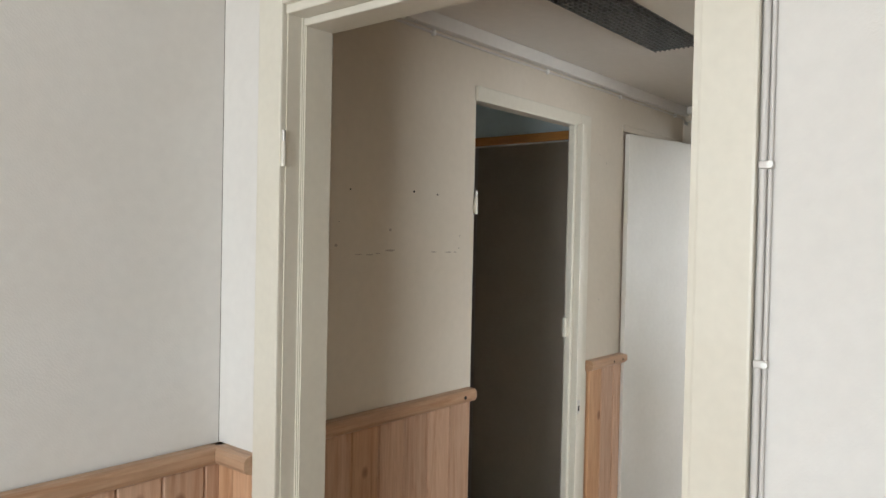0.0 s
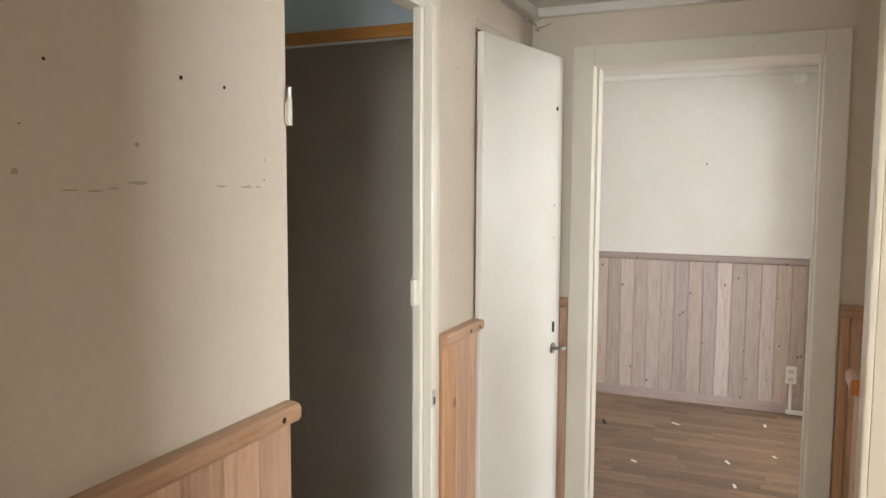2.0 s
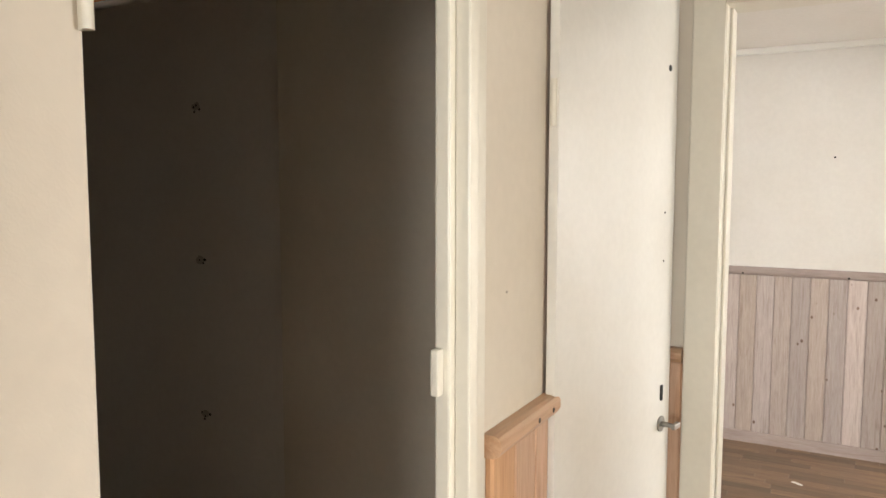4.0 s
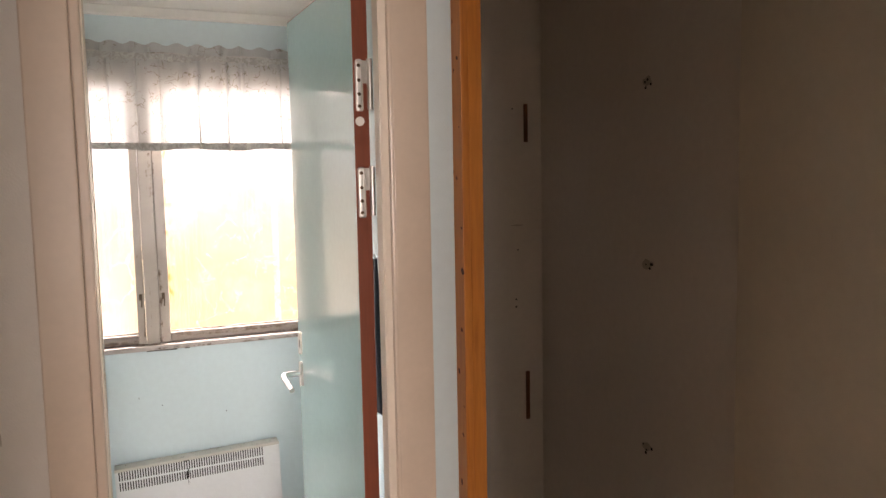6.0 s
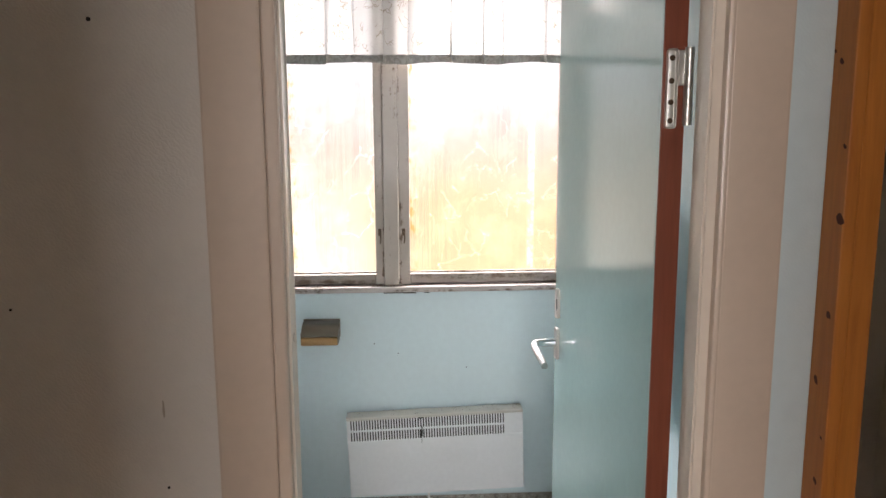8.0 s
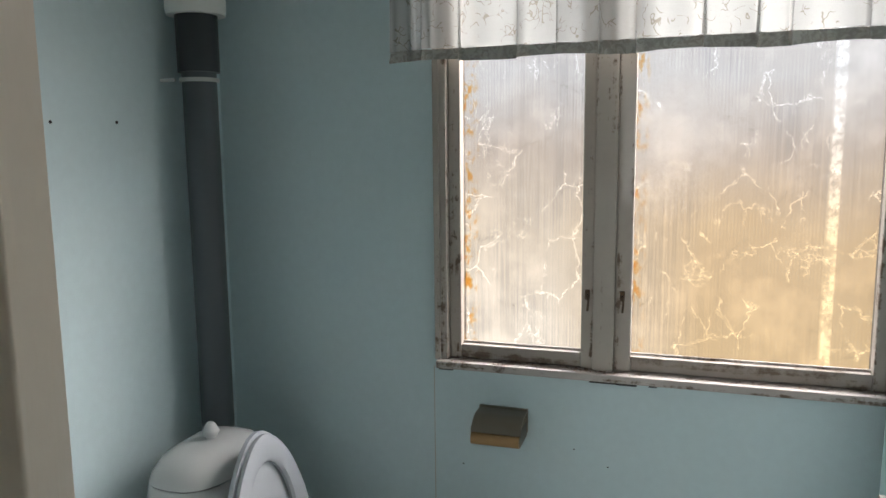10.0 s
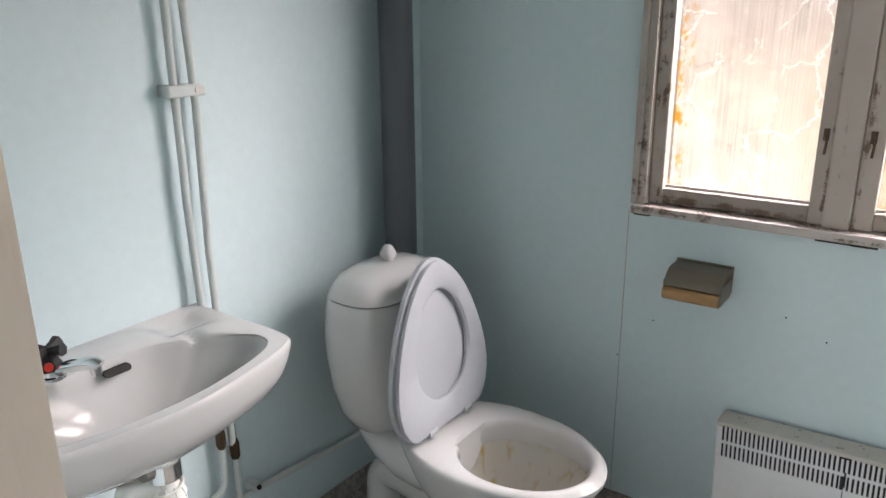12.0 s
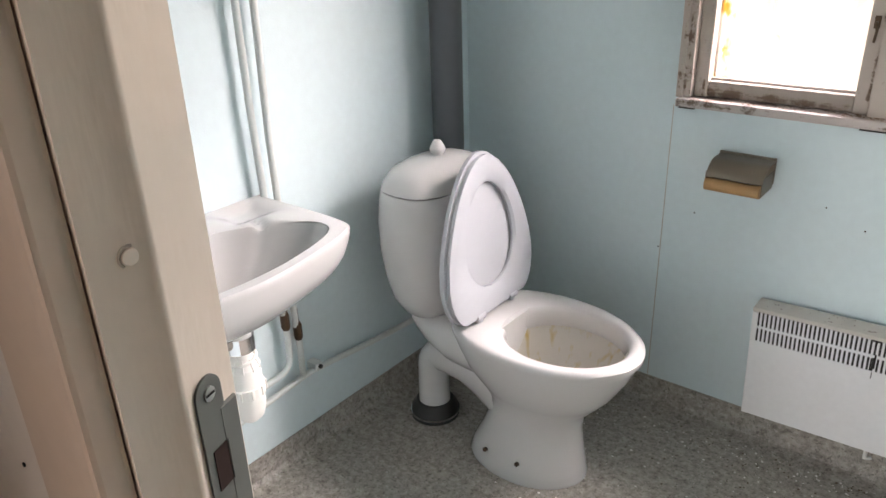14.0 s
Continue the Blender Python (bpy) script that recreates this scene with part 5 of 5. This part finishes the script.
cl = part("clamp", bx(0.882, 0.918, 2.245, 2.27, 0.255, 0.278, 0.004, 2), M_PIPEW, wp)
part("clamp_screw", disc((0.918, 2.26, 0.267), (1, 0, 0), 0.006, 0.006, 10), M_BLACK, cl)
for y, z in ((2.37, 1.573), (2.569, 1.577)):
    hole_on(bpy.data.objects["wall_13"], 0.88, y, z, (1, 0, 0), 0.004)
for x, z in ((2.02, 0.66), (2.28, 0.60), (1.93, 0.70), (1.53, 0.5), (1.62, 0.62)):
    hole_on(wall_win, x, 3.0, z, (0, -1, 0), 0.002)
part("seam", bx(1.535, 1.5365, 2.9985, 3.0, 0.08, 0.90), M_SMUDGE, wall_win)


# ---- washbasin ----
def spline(ctrl, n):
    out, m = [], len(ctrl)
    for i in range(m):
        p0, p1, p2, p3 = (Vector(ctrl[(i + k) % m]) for k in (-1, 0, 1, 2))
        for j in range(n):
            t = j / n
            out.append(0.5 * (2 * p1 + (p2 - p0) * t + (2 * p0 - 5 * p1 + 4 * p2 - p3) * t * t + (3 * p1 - p0 - 3 * p2 + p3) * t ** 3))
    return out


def ring3(bm, outline, cx, cy, s, z, dz=None):
    return [bm.verts.new((cx + (p.x - cx) * s, cy + (p.y - cy) * s, z + (dz(p) if dz else 0.0))) for p in outline]


wb = thing("washbasin", (0.88, 1.86, 0.8), "white porcelain wall washbasin", "washbasin")
ctrl = [(0.884, 1.60), (0.884, 1.875), (0.884, 2.15), (0.90, 2.163), (1.04, 2.166), (1.16, 2.162), (1.205, 2.140), (1.238, 2.04), (1.262, 1.875), (1.238, 1.71), (1.205, 1.610), (1.16, 1.588), (1.04, 1.584), (0.90, 1.587)]
outl = spline(ctrl, 14)
inn = spline([(1.02, 1.70), (0.992, 1.79), (0.986, 1.885), (0.992, 1.975), (1.022, 2.032), (1.072, 2.085), (1.13, 2.123), (1.180, 2.105), (1.216, 2.0), (1.233, 1.875), (1.216, 1.75), (1.18, 1.66), (1.13, 1.635), (1.07, 1.645)], 14)


def dish(x, y):
    """Depth of the soap hollow in the back corner, with its runnel to the bowl."""
    u, w = (x - 0.948) / 0.046, (y - 2.075) / 0.055
    d = 0.017 / (1 + (abs(u) ** 5 + abs(w) ** 5) * 1.6)
    t = min(max(((x - 0.96) * 0.95 - (y - 2.07) * 0.25) / 0.10, 0.0), 1.0)
    off = (x - 0.96 - 0.10 * t) ** 2 + (y - 2.07 + 0.026 * t) ** 2
    return max(d, 0.013 * math.exp(-off / 0.00020))


bm = bmesh.new()
rings = [ring3(bm, outl, 1.05, 1.90, sc, z - 0.027) for sc, z in ((0.14, 0.622), (0.24, 0.632), (0.40, 0.648), (0.60, 0.668), (0.77, 0.692), (0.885, 0.718), (0.95, 0.745), (0.985, 0.773), (0.997, 0.788), (1.0, 0.796), (0.995, 0.802), (0.985, 0.805))]
for r in rings[:9]:
    for v in r:
        v.co.x = max(v.co.x, 0.884)
base = [Vector((1.05 + (p.x - 1.05) * 0.985, 1.90 + (p.y - 1.90) * 0.985)) for p in outl]
for k in range(1, 13):
    f = k / 12
    rings.append([])
    for p, q in zip(base, inn):
        x, y = p.x + (q.x - p.x) * f, p.y + (q.y - p.y) * f
        edge = 0.0035 * max(0.0, f - 0.8) / 0.2
        rings[-1].append(bm.verts.new((x, y, 0.778 + 0.004 * math.sin(math.pi * f) * (1.2 - x) / 0.3 - edge - dish(x, y))))
rings += [[bm.verts.new((1.09 + (p.x - 1.09) * sc, 1.885 + (p.y - 1.885) * sc, z - 0.027 - 0.6 * dish(p.x, p.y) * sc ** 6)) for p in inn] for sc, z in ((0.985, 0.797), (0.96, 0.787), (0.92, 0.770), (0.85, 0.749), (0.74, 0.727), (0.60, 0.706), (0.42, 0.687), (0.22, 0.673), (0.08, 0.667))]
loft(bm, rings)
part("basin", bm, M_PORC, wb, "", True)
bm = bmesh.new()
slot = [(-0.028 + 0.007 * math.cos(a), 0.007 * math.sin(a)) for a in (math.pi / 2 + math.pi * k / 8 for k in range(9))] + [(0.028 + 0.007 * math.cos(a), 0.007 * math.sin(a)) for a in (-math.pi / 2 + math.pi * k / 8 for k in range(9))]
loft(bm, [[bm.verts.new((1.004 + d - 0.5 * w, 1.902 + 0.75 * u, 0.754 + 0.8 * w + 0.1 * d + 3.0 * u * u)) for u, w in slot] for d in (-0.006, 0.0035)])
part("overflow", bm, M_DARK, wb, "dark overflow slot")
part("waste", tube([(1.09, 1.885, 0.634), (1.09, 1.885, 0.6415)], 0.024, 20), M_CHROME, wb, "chrome waste", True)
TX, TYP = 0.968, 1.803
fc = thing("mixer_tap", (TX, TYP, 0.778), "chrome tap with a black cross handle", "tap")
part("body", tube([(TX, TYP, 0.774), (TX, TYP, 0.780), (TX, TYP, 0.782), (TX, TYP, 0.792)], [0.025, 0.025, 0.021, 0.020], 20), M_CHROME, fc, smooth=True)
part("spout", tube([(TX + 0.01, TYP + 0.004, 0.789), (TX + 0.04, TYP + 0.017, 0.801), (TX + 0.07, TYP + 0.030, 0.809), (TX + 0.086, TYP + 0.037, 0.810), (TX + 0.093, TYP + 0.040, 0.806)], [0.0105, 0.0115, 0.0125, 0.0125, 0.009], 16), M_CHROME, fc, smooth=True)
part("aerator", tube([(TX + 0.084, TYP + 0.036, 0.806), (TX + 0.085, TYP + 0.0365, 0.790)], [0.0105, 0.0095], 16), M_CHROME, fc, smooth=True)
hd = part("handle", tube([(TX, TYP, 0.791), (TX, TYP, 0.795), (TX - 0.002, TYP, 0.808), (TX - 0.003, TYP, 0.822)], [0.022, 0.024, 0.018, 0.012], 8), M_BLACK, fc, "black cross handle")
for a in (0.5, 0.5 + math.pi / 2, 0.5 + math.pi, 0.5 + 1.5 * math.pi):
    c, q = math.cos(a), math.sin(a)
    part("handle_arm", tube([(TX - 0.003, TYP, 0.822), (TX - 0.003 + 0.016 * c, TYP + 0.016 * q, 0.826), (TX - 0.003 + 0.032 * c, TYP + 0.032 * q, 0.828)], [0.009, 0.0085, 0.012], 6), M_BLACK, hd)
part("mark", disc((TX + 0.0175, TYP - 0.010, 0.802), (1, -0.50, 0.35), 0.0075, 0.0035, 16), mat("red_dot", (0.6, 0.03, 0.02), 0.4), hd, "red dot")

# bottle trap
bt = thing("bottle_trap", (1.08, 1.921, 0.41), "white plastic bottle trap with a chrome waste collar", "trap")
part("tail", tube([(1.08, 1.921, 0.64), (1.08, 1.921, 0.575)], 0.027, 18), M_PLASTIC, bt, smooth=True)
part("collar", tube([(1.08, 1.921, 0.587), (1.08, 1.921, 0.552)], 0.032, 20), M_CHROME, bt, "chrome collar", True)
part("neck", tube([(1.08, 1.921, 0.556), (1.08, 1.921, 0.536), (1.08, 1.921, 0.512)], [0.024, 0.024, 0.036], 20), M_PLASTIC, bt, smooth=True)
part("bottle", tube([(1.08, 1.921, 0.512), (1.08, 1.921, 0.495), (1.08, 1.921, 0.41), (1.08, 1.921, 0.388), (1.08, 1.921, 0.376)], [0.034, 0.036, 0.036, 0.03, 0.018], 20), M_PLASTIC, bt, smooth=True)
part("nut", tube([(1.08, 1.921, 0.468), (1.08, 1.921, 0.446)], 0.041, 12), M_PLASTIC, bt)
part("outlet", tube(smooth_path([(1.08, 1.921, 0.535), (1.06, 1.885, 0.540), (1.045, 1.858, 0.540), (1.045, 1.858, 0.43)]), 0.022, 16), M_PLASTIC, bt, smooth=True)
part("drain_pipe", tube([(1.045, 1.858, 0.485), (1.045, 1.858, 0.0)], 0.024, 16), mat("pale_grey_pipe", (0.55, 0.58, 0.62), 0.35), bt, "pale grey drain pipe", True)
part("rod", tube([(1.088, 1.895, 0.576), (1.10, 1.745, 0.612), (1.10, 1.742, 0.622)], 0.0035, 8), M_DULL, bt, "thin steel pop-up rod", True)
part("rod_nut", tube([(1.083, 1.905, 0.573), (1.09, 1.872, 0.581)], 0.012, 8), M_DULL, bt)

for k in range(10):
    a = 2 * math.pi * k / 10
    part("rib", tube([(1.08 + 0.026 * math.cos(a), 1.921 + 0.026 * math.sin(a), 0.536), (1.08 + 0.0365 * math.cos(a), 1.921 + 0.0365 * math.sin(a), 0.508)], 0.0022, 6), M_PLASTIC, bt)
    part("rib", bx(-0.003, 0.003, 0.039, 0.0435, 0.446, 0.468, 0.001), M_PLASTIC, bt).matrix_world = Matrix.Translation((1.08, 1.921, 0)) @ Matrix.Rotation(a, 4, "Z")
part("clip_ring", tube([(1.08 + 0.030 * math.cos(a), 1.921 + 0.030 * math.sin(a), 0.530 + 0.006 * math.sin(a)) for a in (2 * math.pi * k / 20 for k in range(21))], 0.0035, 8, None, False), M_PLASTIC, bt, smooth=True)

# ---- toilet ----
wc = thing("toilet", (1.40, 2.585, 0.0), "white porcelain toilet with raised seat and rounded cistern", "toilet")
TY = 2.562  # middle of the bowl
CY = 2.580  # middle of the cistern


def egg(cx, back, front, half, n=40, sharp=2.15):
    """A plan outline: blunt at the back, drawn out to a rounded tip at the front."""
    out = []
    for k in range(n):
        a = 2 * math.pi * k / n
        c, s = math.cos(a), math.sin(a)
        rx = front if c > 0 else back
        e = 2 / sharp
        px = math.copysign(abs(c) ** (e if c < 0 else 0.98), c) * rx
        py = math.copysign(abs(s) ** (e if c < 0 else 0.94 + 0.12 * c), s) * half
        out.append(Vector((cx + px, TY + py)))
    return out


def put(bm, outline, z, dz=None):
    return [bm.verts.new((p.x, p.y, z + (dz(p) if dz else 0))) for p in outline]


# pedestal, bowl and rim
bm = bmesh.new()
RIM = (1.425, 0.250, 0.262)
rings = [put(bm, egg(1.388, 0.165, 0.172, 0.124), 0.0), put(bm, egg(1.388, 0.166, 0.173, 0.126), 0.010), put(bm, egg(1.39, 0.155, 0.164, 0.118), 0.04), put(bm, egg(1.40, 0.135, 0.147, 0.103), 0.10), put(bm, egg(1.405, 0.12, 0.138, 0.094), 0.16), put(bm, egg(1.41, 0.125, 0.148, 0.100), 0.205), put(bm, egg(1.415, 0.15, 0.182, 0.122), 0.245), put(bm, egg(1.42, 0.19, 0.208, 0.144), 0.285), put(bm, egg(1.422, 0.22, 0.222, 0.157), 0.315)]
rings += [put(bm, egg(1.424, 0.238, 0.238, 0.168), 0.345), put(bm, egg(RIM[0], 0.246, 0.249, 0.1765), 0.375), put(bm, egg(*RIM, 0.181), 0.396), put(bm, egg(*RIM, 0.181), 0.405), put(bm, egg(1.425, 0.246, 0.252, 0.177), 0.4125), put(bm, egg(1.425, 0.238, 0.243, 0.169), 0.416)]
rings += [put(bm, egg(1.475, 0.150, 0.182, 0.142, 40, 2.0), 0.414), put(bm, egg(1.475, 0.144, 0.175, 0.136, 40, 2.0), 0.409), put(bm, egg(1.475, 0.140, 0.170, 0.132, 40, 2.0), 0.398), put(bm, egg(1.475, 0.138, 0.168, 0.130, 40, 2.0), 0.372), put(bm, egg(1.475, 0.143, 0.172, 0.134, 40, 2.0), 0.356)]
loft(bm, rings, False)
bm.faces.new(list(reversed(rings[0])))
part("bowl", bm, M_PORC, wc, "", True)
bm = bmesh.new()
loft(bm, [put(bm, egg(1.475, 0.1435, 0.1725, 0.1345, 40, 2.0), 0.357), put(bm, egg(1.475, 0.135, 0.158, 0.121, 40, 2.0), 0.33), put(bm, egg(1.465, 0.115, 0.135, 0.098, 40, 2.0), 0.285), put(bm, egg(1.455, 0.07, 0.08, 0.06, 40, 2.0), 0.235), put(bm, egg(1.455, 0.01, 0.01, 0.008, 40, 2.0), 0.225)], False)
part("inner_bowl", bm, M_GLAZE, wc, "lime-streaked inside of the bowl", True)
# shelf that carries the cistern, drawn out of the rim
bm = bmesh.new()
rings = []
for x, w, top, low, keel in ((1.345, 0.150, 0.4135, 0.30, 0.25), (1.27, 0.140, 0.4125, 0.285, 0.235), (1.19, 0.128, 0.404, 0.29, 0.235), (1.12, 0.104, 0.392, 0.305, 0.255), (1.075, 0.086, 0.384, 0.322, 0.285), (1.05, 0.070, 0.378, 0.335, 0.31)):
    ring = []
    for k in range(24):
        a = 2 * math.pi * k / 24
        c, q = math.cos(a), math.sin(a)
        yy = math.copysign(abs(c) ** 0.45, c) * w * (1.0 if q > 0 else 1.0 - 0.45 * abs(q) ** 1.4)
        mid = (top + low) / 2
        zz = mid + (math.copysign(abs(q) ** 0.5, q) * (top - mid) if q > 0 else -abs(q) ** 0.9 * (mid - keel))
        ring.append(bm.verts.new((x, TY + yy, zz)))
    rings.append(ring)
loft(bm, rings)
part("cistern_shelf", bm, M_PORC, wc, "", True)
# trapway: hollow-sided web from the pedestal up and back to the outlet
bm = bmesh.new()
rings = []
for x, z, hw, hh in ((1.40, 0.155, 0.088, 0.125), (1.34, 0.165, 0.078, 0.105), (1.29, 0.185, 0.062, 0.090), (1.24, 0.208, 0.054, 0.080), (1.19, 0.222, 0.052, 0.068), (1.13, 0.225, 0.051, 0.060), (1.08, 0.215, 0.048, 0.052)):
    ring = []
    for k in range(20):
        a = 2 * math.pi * k / 20
        ring.append(bm.verts.new((x, TY + hw * math.cos(a) * (1 + 0.12 * math.sin(a)), z + hh * math.sin(a))))
    rings.append(ring)
loft(bm, rings)
part("trapway", bm, M_PORC, wc, "", True)


def oval(cx, rx_b, rx_f, half, n=40, e=2.6):
    out = []
    for k in range(n):
        a = 2 * math.pi * k / n
        c, s = math.cos(a), math.sin(a)
        out.append(Vector((cx + math.copysign(abs(c) ** (2 / e), c) * (rx_f if c > 0 else rx_b), CY + math.copysign(abs(s) ** (2 / e), s) * half)))
    return out


bm = bmesh.new()
rings = [put(bm, oval(1.085, b, f, h), z) for b, f, h, z in ((0.07, 0.085, 0.10, 0.368), (0.085, 0.095, 0.118, 0.385), (0.102, 0.105, 0.145, 0.43), (0.115, 0.112, 0.162, 0.50), (0.122, 0.115, 0.172, 0.58), (0.122, 0.115, 0.173, 0.65), (0.116, 0.112, 0.167, 0.705), (0.11, 0.108, 0.163, 0.728), (0.107, 0.105, 0.160, 0.731))]
loft(bm, rings)
part("cistern", bm, M_PORC, wc, "rounded porcelain cistern", True)
bm = bmesh.new()
rings = [put(bm, oval(1.085, b, f, h), z) for b, f, h, z in ((0.107, 0.105, 0.160, 0.733), (0.11, 0.108, 0.163, 0.736), (0.102, 0.10, 0.152, 0.758), (0.085, 0.083, 0.128, 0.781), (0.055, 0.055, 0.085, 0.796), (0.025, 0.025, 0.035, 0.801))]
loft(bm, rings)
lid = part("cistern_lid", bm, M_PORC, wc, "domed cistern lid", True)
part("knob", tube([(1.09, CY, 0.797), (1.09, CY, 0.807), (1.09, CY, 0.809), (1.09, CY, 0.817), (1.09, CY, 0.822), (1.09, CY, 0.836), (1.09, CY, 0.840)], [0.016, 0.013, 0.019, 0.0215, 0.020, 0.0125, 0.008], 12), M_PORC, lid, "white pull knob", True)


# raised seat and lid: flat outlines in a leaning plane
def leaf_outline(half, height, n=44, k=1.0):
    """Seat outline, standing: blunt foot, widest below the middle, narrowing to a rounded top. Gives (side, up)."""
    steps = ((0.0, 0.70), (0.012, 0.77), (0.05, 0.86), (0.12, 0.945), (0.2, 0.99), (0.28, 1.0), (0.4, 0.965), (0.5, 0.905), (0.6, 0.825), (0.7, 0.725), (0.8, 0.595), (0.88, 0.455), (0.94, 0.315), (0.98, 0.18))
    right = [(w * half, t * height) for t, w in steps]
    return right + [(0.06 * half, 0.997 * height), (-0.06 * half, 0.997 * height)] + [(-y, z) for y, z in reversed(right)]


LEAN = Matrix.Translation((1.270, TY - 0.002, 0.430)) @ Matrix.Rotation(radians(-5.5), 4, "Y")


def plate(outline, x0, x1, hole=None, edge=0.0035):
    bm = bmesh.new()
    cz = sum(z for _, z in outline) / len(outline)

    def rg(o, x, s=1.0, c=cz):
        return [bm.verts.new(LEAN @ Vector((x, y * s, c + (z - c) * s))) for y, z in o]

    f = 1 - edge / 0.2
    outer = [rg(outline, x0, f), rg(outline, x0 + edge * 0.4, 1.0), rg(outline, x1 - edge * 0.4, 1.0), rg(outline, x1, f)]
    if hole is None:
        loft(bm, outer)
    else:
        hz = sum(z for _, z in hole) / len(hole)
        rings = [rg(hole, x0, 1.0, hz)] + outer + [rg(hole, x1, 1.06, hz), rg(hole, x1 - 0.006, 1.0, hz), rg(hole, x0, 1.0, hz)]
        loft(bm, rings, False)
    return bm


SO = leaf_outline(0.180, 0.402)
HO = [(0.102 * math.cos(a) * (1 - 0.16 * math.sin(a)), 0.198 + 0.136 * math.sin(a)) for a in (2 * math.pi * (i + 0.5) / 30 - math.pi / 2 for i in range(30))]
part("seat_lid", plate(leaf_outline(0.186, 0.409), -0.010, 0.003, None, 0.0022), M_SEAT, wc, "white plastic lid raised against the cistern", True)
part("seat", plate(SO, 0.005, 0.019, HO, 0.005), M_SEAT, wc, "white plastic seat ring raised", True)
for dy in (-0.0725, 0.0725):
    hg = part("seat_hinge", tube([(1.282, TY + dy - 0.016, 0.432), (1.282, TY + dy + 0.016, 0.432)], 0.0105, 14), M_SEAT, wc, "", True)
    part("hinge_post", tube([(1.282, TY + dy, 0.418), (1.282, TY + dy, 0.434)], 0.009, 12), M_SEAT, hg, smooth=True)
part("hinge_bar", tube([(1.282, TY - 0.085, 0.432), (1.282, TY + 0.085, 0.432)], 0.005, 10), M_SEAT, wc, smooth=True)
# outlet bend, floor ring and bolts
ob_ = part("outlet_bend", tube(smooth_path([(1.20, TY, 0.222), (1.12, TY, 0.225), (1.066, TY, 0.205), (1.062, TY, 0.11), (1.062, TY, 0.03)], 8), 0.047, 20), M_PORC, wc, "porcelain outlet bend", True)
part("floor_ring", tube([(1.062, TY, 0.0), (1.062, TY, 0.03), (1.062, TY, 0.052)], [0.072, 0.069, 0.054], 24), M_BLACK, wc, "black rubber floor ring", True)
part("ring_lip", tube([(1.062, TY, 0.012), (1.062, TY, 0.018)], 0.0735, 24), M_CHROME, wc, smooth=True)
for x in (1.325, 1.425):
    yb = TY - 0.114
    part("bolt", tube([(x, yb + 0.004, 0.058), (x, yb - 0.003, 0.060)], 0.006, 10), M_BRASS, wc)

# dark cloth on the wall behind the door
bag = thing("hanging_cloth", (2.64, 1.93, 1.3), "dark grey cloth hanging on a wall hook", "cloth")
bm = bmesh.new()
rings = []
for z, w, d in ((1.34, 0.01, 0.006), (1.28, 0.03, 0.012), (1.15, 0.055, 0.018), (1.0, 0.07, 0.02), (0.88, 0.065, 0.016), (0.85, 0.05, 0.01)):
    rings.append([bm.verts.new((2.655 - d * (1 + math.cos(a)) * (1 + 0.2 * math.sin(3 * a)), 1.94 + w * math.sin(a), z)) for a in (2 * math.pi * k / 20 for k in range(20))])
loft(bm, rings)
part("cloth", bm, mat("dark_cloth", (0.045, 0.05, 0.065), 0.9), bag, smooth=True)
part("hook", tube([(2.67, 1.94, 1.345), (2.65, 1.94, 1.34), (2.645, 1.94, 1.355)], 0.004, 8), M_STEEL, bag, smooth=True)

# grit on the floor
gr = random.Random(3)
for nm, m, cnt, lab in (("paint_chips", M_PLASTIC, 420, "white paint chips scattered on the vinyl"), ("grit", mat("brown_grit", (0.11, 0.08, 0.05), 0.95), 480, "brown grit and crumbs scattered on the vinyl")):
    bm = bmesh.new()
    for k in range(cnt):
        x = gr.choice((gr.gauss(2.0, 0.22), gr.uniform(1.3, 2.6), gr.gauss(2.2, 0.15)))
        y = gr.choice((3.0 - abs(gr.gauss(0.04, 0.1)), gr.uniform(2.4, 2.96)))
        if not (1.0 < x < 2.62 and 1.5 < y < 2.96):
            continue
        s = gr.uniform(0.0012, 0.0045)
        z = 0.0006
        ring = [bm.verts.new((x + s * math.cos(a) * gr.uniform(0.4, 1.2), y + s * math.sin(a) * gr.uniform(0.4, 1.2), z + gr.uniform(0, 0.0012))) for a in (0.0, 1.25, 2.5, 3.75, 5.0)]
        bm.faces.new(ring)
    tagged(mesh_ob(nm, bm, m), lab, "debris", kind="stuff")

# ---- laminate strips of room B ----
floor_b = bpy.data.objects["floor_room_b"]
lr = random.Random(21)
cache = {}
x, row = 3.52, 0
while x < 6.26:
    y = -1.45 - lr.uniform(0, 0.3)
    while y < 0.5:
        ln_ = lr.choice((0.36, 0.42, 0.5))
        if ln_ not in cache:
            bm = bx(0, 0.0652, 0, ln_ - 0.0008, -0.012, 0.0, 0.0009)
            me = bpy.data.meshes.new("plank")
            bm.to_mesh(me)
            bm.free()
            me.materials.append(M_PLANK)
            cache[ln_] = me
        o = new("plank", cache[ln_])
        o.parent = floor_b
        o.location = (x, y, 0.0)
        y += ln_
    x += 0.066
    row += 1
